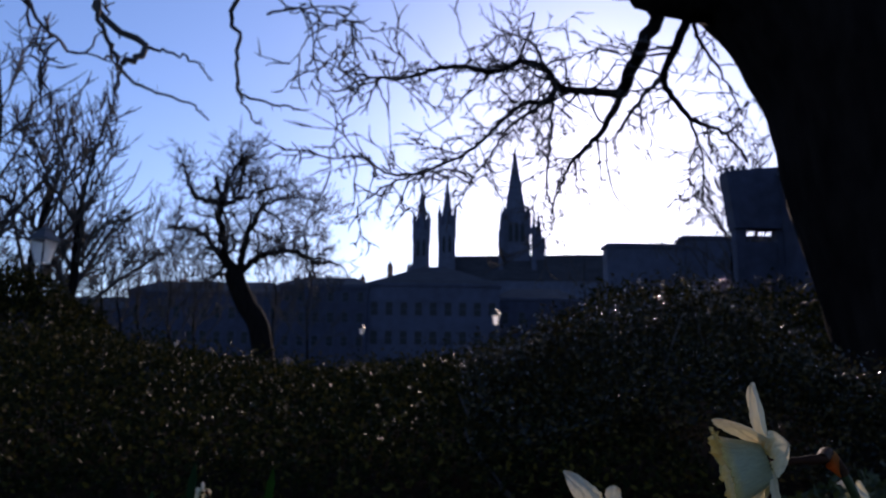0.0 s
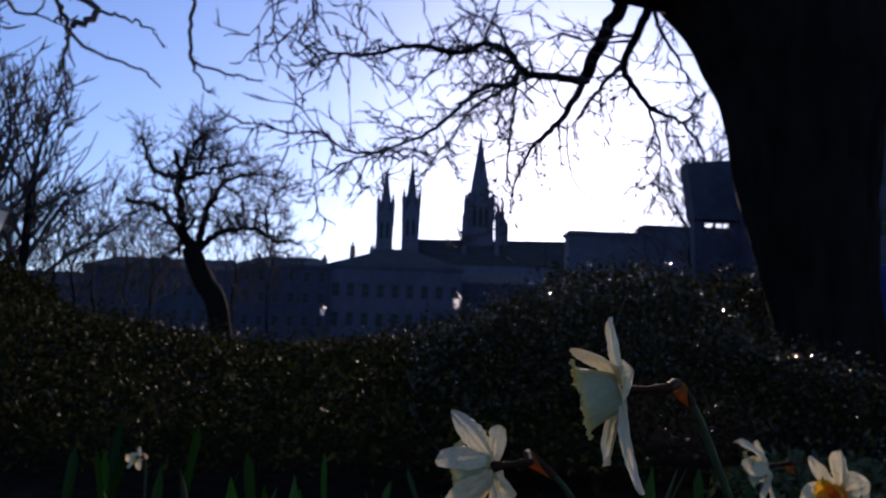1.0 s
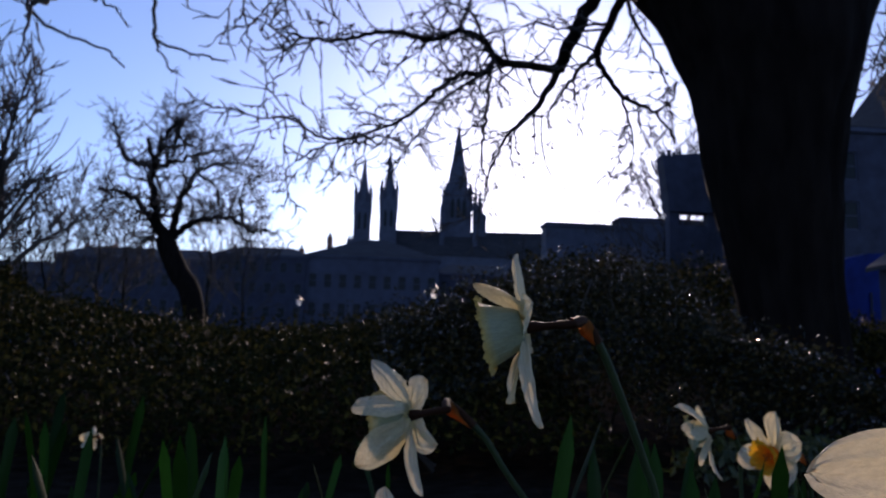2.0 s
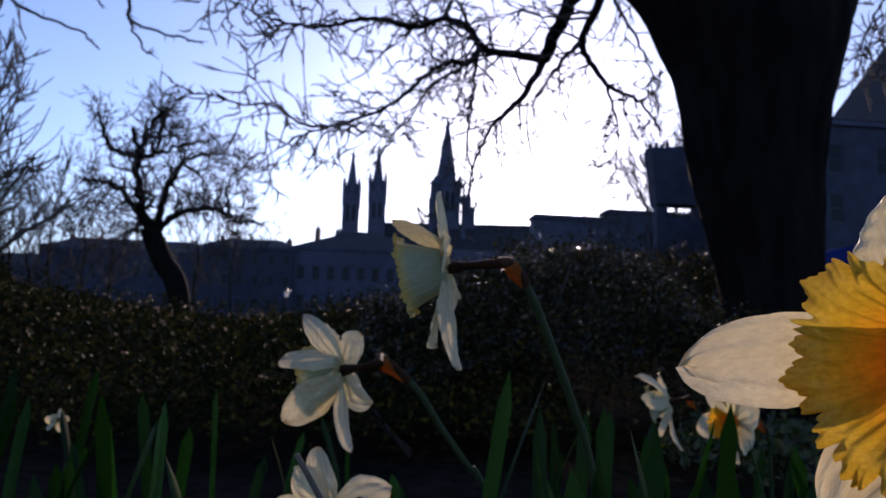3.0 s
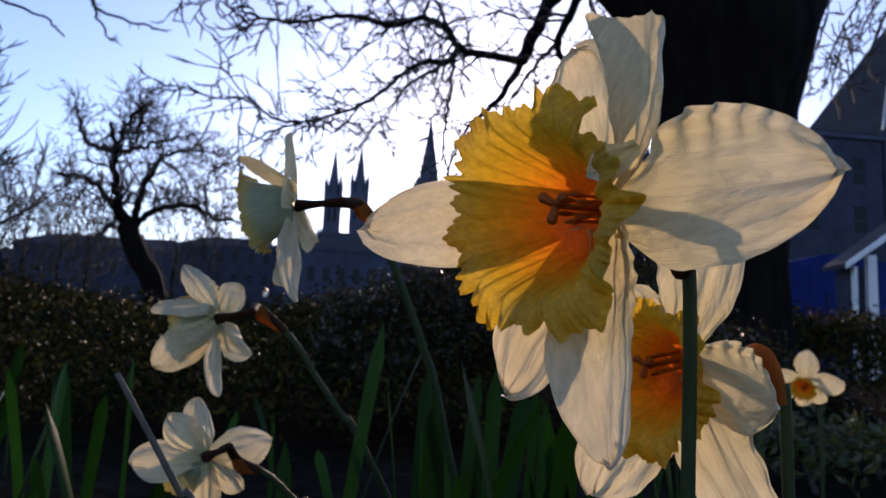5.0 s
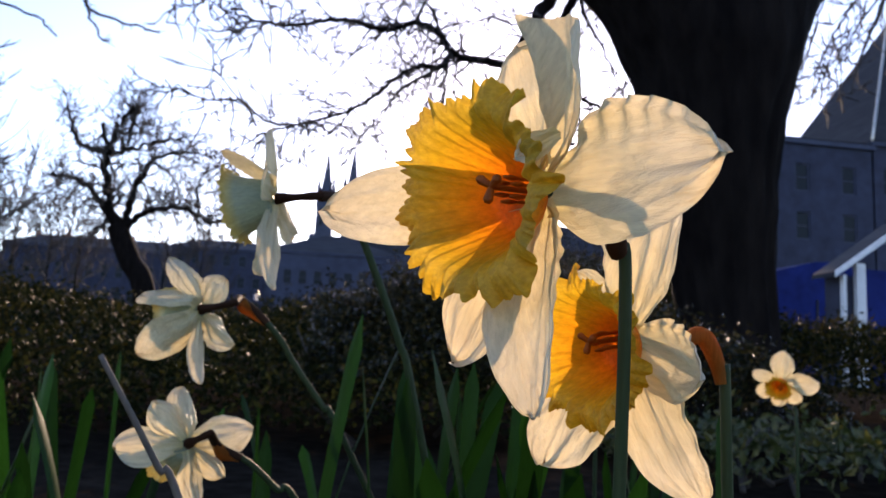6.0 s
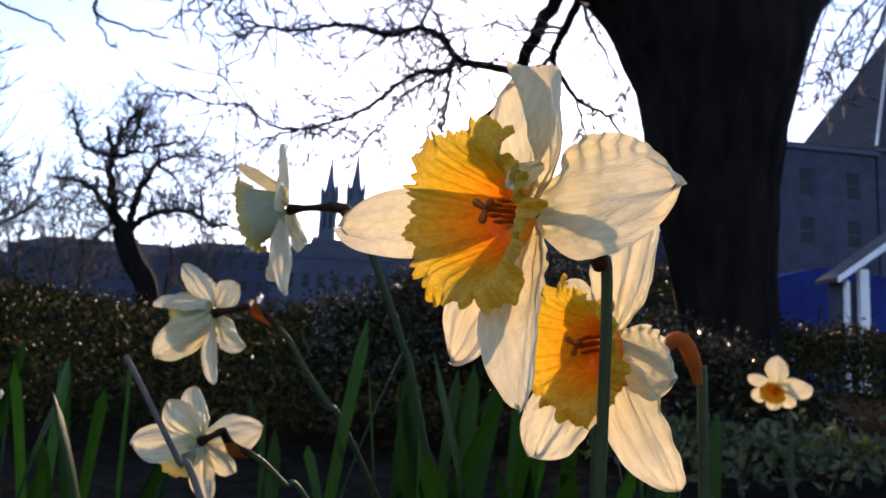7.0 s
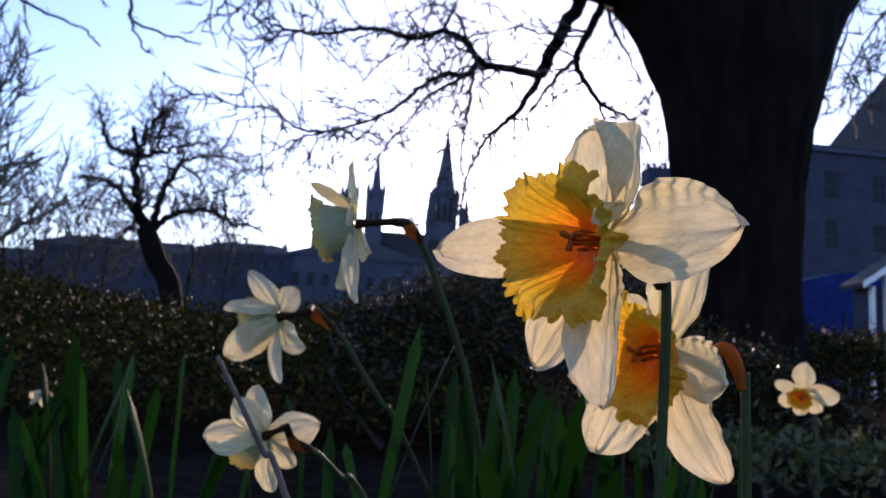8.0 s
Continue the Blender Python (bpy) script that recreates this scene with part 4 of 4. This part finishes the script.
def facade(b, x0, x1, z0, z1, y, depth, xs, zs, w, h):
    """A wall from x0 to x1 with real openings, windows at xs and sills at zs."""
    edges = [x0]
    for x in xs:
        edges += [x - w / 2, x + w / 2]
    edges.append(x1)
    for i in range(0, len(edges), 2):
        b.box(edges[i], y, z0, edges[i + 1], y + depth, z1)
    for x in xs:
        low = z0
        for z in zs:
            b.box(x - w / 2, y, low, x + w / 2, y + depth, z)
            low = z + h
        b.box(x - w / 2, y, low, x + w / 2, y + depth, z1)


def building(label, x0, x1, y, deep, height, roof, ridge, material, nx, zs, w=1.1, h=1.9, chimneys=(), hip=2.5, name="house", hip_glint=False):
    top = thing(name, ((x0 + x1) / 2, y, -0.02), label, "building", "buildings beyond the park")
    cx = (x0 + x1) / 2
    half = (x1 - x0) / 2
    xs = [-half + (x1 - x0) * (k + 0.5) / nx for k in range(nx)]
    b = Build()
    facade(b, -half, half, 0, height, 0, 0.4, xs, zs, w, h)
    b.box(-half, 0.4, 0, -half + 0.4, deep, height)
    b.box(half - 0.4, 0.4, 0, half, deep, height)
    b.box(-half + 0.4, deep - 0.4, 0, half - 0.4, deep, height)
    b.box(-half + 0.4, 0.9, 0, half - 0.4, 1.0, height - 0.1)
    part("wall", b.mesh("wall", material, False), top)
    b = Build()
    b.box(-half - 0.25, -0.25, height, half + 0.25, deep + 0.25, height + 0.35)
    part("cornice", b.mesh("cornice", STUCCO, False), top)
    b = Build()
    z = height + 0.35
    if ridge > 0:
        s = 0
        b.v += [Vector(p) for p in ((-half - 0.3, -0.3, z), (half + 0.3, -0.3, z), (half + 0.3, deep + 0.3, z), (-half - 0.3, deep + 0.3, z), (-half + hip, deep / 2, z + ridge), (half - hip, deep / 2, z + ridge))]
        b.f += [(0, 1, 5, 4), (1, 2, 5), (2, 3, 4, 5), (3, 0, 4), (3, 2, 1, 0)]
    else:
        b.box(-half + 0.1, 0.1, z, half - 0.1, deep - 0.1, z + 0.25)
    part("roof", b.mesh("roof", SLATE, False), top)
    # Added tube along the hip, put there to catch a sun glint.
    if hip_glint:
        b = Build()
        b.tube([Vector((-half - 0.3 + (hip + 0.3) * k / 8, -0.3 + (deep / 2 + 0.3) * k / 8, z + ridge * k / 8)) for k in range(9)], [0.11] * 9, 10)
        part("glint_tube", b.mesh("glint_tube", GLINT_METAL), top, None, "added metal tube standing in for the sunlit roof edge")
    for x, hh in chimneys:
        b = Build()
        b.box(x - cx - 0.4, deep / 2 - 0.7, z, x - cx + 0.4, deep / 2 + 0.7, z + ridge * 0.5 + hh)
        for k in (-0.35, 0.35):
            b.lathe([(0.16, z + ridge * 0.5 + hh), (0.13, z + ridge * 0.5 + hh + 0.6)], 8, (x - cx, deep / 2 + k, 0))
        part("chimney", b.mesh("chimney", BRICKY, False), top)
    wm, pm = window_mesh(w, h), pane_mesh(w, h)
    for x in xs:
        for s in zs:
            win = part("window", wm, top, Matrix.Translation((x, 0.14, s)))
            part("pane", pm, win)


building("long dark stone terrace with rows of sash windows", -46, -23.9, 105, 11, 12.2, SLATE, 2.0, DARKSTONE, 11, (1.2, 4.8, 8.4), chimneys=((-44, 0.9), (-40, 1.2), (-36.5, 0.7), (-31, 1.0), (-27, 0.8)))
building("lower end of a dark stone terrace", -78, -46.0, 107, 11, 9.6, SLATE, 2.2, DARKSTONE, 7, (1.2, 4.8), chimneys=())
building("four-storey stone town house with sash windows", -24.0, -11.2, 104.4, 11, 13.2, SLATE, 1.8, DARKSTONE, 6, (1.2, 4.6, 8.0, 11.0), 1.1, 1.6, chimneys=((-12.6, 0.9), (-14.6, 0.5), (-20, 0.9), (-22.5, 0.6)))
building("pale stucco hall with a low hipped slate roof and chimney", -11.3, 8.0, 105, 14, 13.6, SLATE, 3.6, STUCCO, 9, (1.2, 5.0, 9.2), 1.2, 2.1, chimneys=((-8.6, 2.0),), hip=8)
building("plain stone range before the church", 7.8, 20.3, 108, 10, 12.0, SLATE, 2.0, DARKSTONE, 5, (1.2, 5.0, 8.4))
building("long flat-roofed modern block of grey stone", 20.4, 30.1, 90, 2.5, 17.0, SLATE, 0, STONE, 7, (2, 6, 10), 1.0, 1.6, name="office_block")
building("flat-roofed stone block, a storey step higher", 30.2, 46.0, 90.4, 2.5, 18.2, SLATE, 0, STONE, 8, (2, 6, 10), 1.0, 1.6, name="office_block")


def spire(b, x, y, z0, half, z1, z2, pin, broad=0.60):
    """A square tower with an eight-sided spire and four corner pinnacles."""
    b.box(x - half, y - half, z0, x + half, y + half, z1)
    b.lathe([(half * 0.92, z1), (half * broad, z1 + (z2 - z1) * 0.30), (half * broad * 0.5, z1 + (z2 - z1) * 0.64), (0.12, z2 - 0.8), (0.05, z2)], 8, (x, y, 0), 0.39)
    for sx in (-1, 1):
        for sy in (-1, 1):
            b.lathe([(half * 0.20, z1 - 3), (half * 0.20, z1 + pin * 0.4), (half * 0.28, z1 + pin * 0.4), (0.04, z1 + pin)], 6, (x + sx * half * 0.88, y + sy * half * 0.88, 0))


def church():
    top = thing("church", (10, 190, -0.02), "grey stone Gothic church with three tall spires", "church")
    o = top.location

    def tower(name, *parts):
        b = Build()
        for p in parts:
            spire(b, p[0] - o.x, *p[1:])
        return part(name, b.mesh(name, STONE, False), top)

    def lancet(tower_ob, x, y, z, w, h):
        b = Build()
        b.prism([(-w, 0), (w, 0), (w, h * 0.7), (w * 0.6, h * 0.88), (0, h), (-w * 0.6, h * 0.88), (-w, h * 0.7)], -0.12, 0.1)
        part("belfry_opening", b.mesh("belfry_opening", GLASS, False), tower_ob, Matrix.Translation((x - o.x, y, z)))

    w1 = tower("west_tower", (-6.3, 0, 0, 2.2, 39.0, 52.6, 5.5))
    w2 = tower("west_tower", (0.5, 0, 0, 2.3, 40.2, 54.6, 5.8))
    c = tower("crossing_tower", (19.4, 6, 0, 3.7, 42.0, 65.4, 5.0, 0.70))
    for spot in ((25.6, 4, 0, 1.5, 36.0, 46.5, 3.0), (15.0, 1, 0, 0.6, 38.0, 47.5, 2.0), (23.9, 1, 0, 0.6, 39.0, 49.0, 2.0)):
        tower("stair_turret", spot)
    for ob, x, y, z in ((w1, -6.3, -2.2, 32), (w2, 0.5, -2.3, 33)):
        for dx in (-0.8, 0.8):
            lancet(ob, x + dx, y, z, 0.38, 4.6)
    for dx in (-1.6, 0, 1.6):
        lancet(c, 19.4 + dx, 2.1, 37, 0.5, 5.5)
    b = Build()
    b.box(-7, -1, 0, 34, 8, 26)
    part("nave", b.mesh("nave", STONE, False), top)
    b = Build()
    b.v += [Vector(p) for p in ((-7.2, -1.4, 26), (34.2, -1.4, 26), (34.2, 8.4, 26), (-7.2, 8.4, 26), (-7.2, 3.5, 33), (34.2, 3.5, 34))]
    b.f += [(0, 1, 5, 4), (1, 2, 5), (2, 3, 4, 5), (3, 0, 4), (3, 2, 1, 0)]
    part("roof", b.mesh("roof", SLATE, False), top)
    for k in range(5):
        b = Build()
        b.lathe([(0.3, 0), (0.3, 27.6), (0.4, 27.6), (0.05, 29.8 + 0.8 * (k % 2))], 6, (-9.6 + 0.5 * k - 10, -4, 0))
        part("pinnacle", b.mesh("pinnacle", STONE, False), top)


church()


def overhang_block():
    top = thing("tower_block", (26, 60, -0.02), "dark building whose top storey juts out over a slender stem", "building", "buildings beyond the park")
    b = Build()
    b.prism([(-1.5, 13.3), (4, 13.3), (4, 18.9), (-2.1, 18.3)], 0, 1.6)
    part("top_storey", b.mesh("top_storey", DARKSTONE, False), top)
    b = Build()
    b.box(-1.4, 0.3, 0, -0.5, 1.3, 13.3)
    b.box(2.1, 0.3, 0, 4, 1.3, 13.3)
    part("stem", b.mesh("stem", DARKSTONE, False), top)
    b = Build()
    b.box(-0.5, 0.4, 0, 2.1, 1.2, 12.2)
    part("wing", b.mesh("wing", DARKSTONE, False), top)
    for k in range(4):
        b = Build()
        b.box(-1.9 + 0.5 * k, 0.5, 18.3, -1.6 + 0.5 * k, 0.8, 18.8 + 0.2 * (k % 2))
        part("roof_vent", b.mesh("roof_vent", IRON, False), top)


overhang_block()
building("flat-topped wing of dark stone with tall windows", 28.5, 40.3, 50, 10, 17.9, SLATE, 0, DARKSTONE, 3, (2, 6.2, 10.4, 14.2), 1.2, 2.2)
building("dark Victorian building with tall windows and a steep slate roof", 40.5, 60, 50, 14, 18.3, SLATE, 14.0, DARKSTONE, 7, (2, 6.2, 10.4, 14.4), 1.2, 2.2, hip=7.5, hip_glint=True)


def shed():
    top = thing("garden_shed", (16.9, 20, -0.02), "small white-framed shed with a sloping roof and blue side", "shed")

    def piece(name, material, *boxes):
        b = Build()
        for q in boxes:
            b.box(*q)
        return part(name, b.mesh(name, material, False), top)

    for x, wide in ((-1.85, 0.10), (-1.30, 0.30), (0.2, 0.10), (1.9, 0.10)):
        piece("post", WHITE, (x - wide / 2, -0.09, 0, x + wide / 2, 0.07, 3.36 + 0.70 * (x + 1.85) * (x < 0.3) + 1.0 * (x > 0.3)))
    piece("side_panel", BLUE, (-1.1, 0.08, 0, 1.9, 0.14, 3.6))
    piece("body", DARKSTONE, (-1.85, 0.16, 0, 1.9, 0.85, 3.36))
    b = Build()
    b.prism([(-2.25, 3.28), (-2.25, 3.42), (0.3, 5.24), (2.2, 4.2), (2.2, 4.06), (0.3, 5.08)], -0.2, 0.9)
    roof = part("roof", b.mesh("roof", SLATE, False), top)
    b = Build()
    b.prism([(-2.27, 3.26), (-2.27, 3.44), (0.3, 5.27), (2.22, 4.22), (2.22, 4.02), (0.3, 5.05)], -0.26, -0.203)
    part("bargeboard", b.mesh("bargeboard", WHITE, False), roof, None, "white-painted bargeboard")


shed()


def marquee():
    top = thing("marquee", (17.5, 26, -0.02), "low blue plastic-covered market stall", "tent")
    b = Build()
    b.prism([(-1.0, 0), (3.2, 0), (3.2, 4.0), (2.2, 4.8), (0.8, 4.7), (-1.0, 4.2)], 0, 4)
    part("cover", b.mesh("cover", BLUE, False), top)
    for x in (-1.04, 0.9, 3.0):
        b = Build()
        b.tube([(x, -0.04, 0), (x, -0.04, 3.2)], [0.04, 0.04], 8)
        part("pole", b.mesh("pole", IRON), top)


marquee()


# ---- street lamps ----
def street_lamp(x, y, height, size=1.0):
    top = thing("street_lamp", (x, y, -0.02), "old-fashioned black lamp post with a tapered glass lantern", "lamp", "lamp posts in the park")
    b = Build()
    z = height - 0.75 * size
    b.lathe([(0.16, 0), (0.16, 0.25), (0.10, 0.45), (0.07, 0.9), (0.055, 1.0), (0.045, z - 0.35), (0.06, z - 0.3), (0.035, z - 0.2), (0.05, z)], 12)
    post = part("post", b.mesh("post", IRON), top)
    b = Build()
    b.tube([(-0.3, 0, z - 0.35), (0.3, 0, z - 0.35)], [0.018, 0.018], 8)
    part("ladder_bar", b.mesh("ladder_bar", IRON), post)
    b = Build()
    b.lathe([(0.14 * size, z + 0.02), (0.25 * size, z + 0.46 * size)], 4, (0, 0, 0), 0.5)
    b.f = [b.f[0], b.f[1], b.f[3]]
    lantern = part("lantern_glass", b.mesh("lantern_glass", LAMPGLASS, False), top, None, "milky lantern panes")
    b = Build()
    b.lathe([(0.31 * size, z + 0.46 * size), (0.30 * size, z + 0.50 * size), (0.12 * size, z + 0.66 * size), (0.10 * size, z + 0.70 * size), (0.03 * size, z + 0.75 * size), (0.01, z + 0.84 * size)], 4, (0, 0, 0), 0.5)
    part("lantern_roof", b.mesh("lantern_roof", IRON, False), top)
    b = Build()
    for k in range(4):
        a = 0.5 + k * math.pi / 2
        b.tube([(0.145 * size * math.cos(a), 0.145 * size * math.sin(a), z), (0.255 * size * math.cos(a), 0.255 * size * math.sin(a), z + 0.47 * size)], [0.014, 0.014], 6)
    part("lantern_frame", b.mesh("lantern_frame", IRON), top)


street_lamp(-8.07, 14, 3.3, 1.0)
street_lamp(2.86, 42, 4.45, 1.25)
street_lamp(-6.9, 60, 4.7, 1.1)
street_lamp(-22.14, 60, 3.3, 0.9)
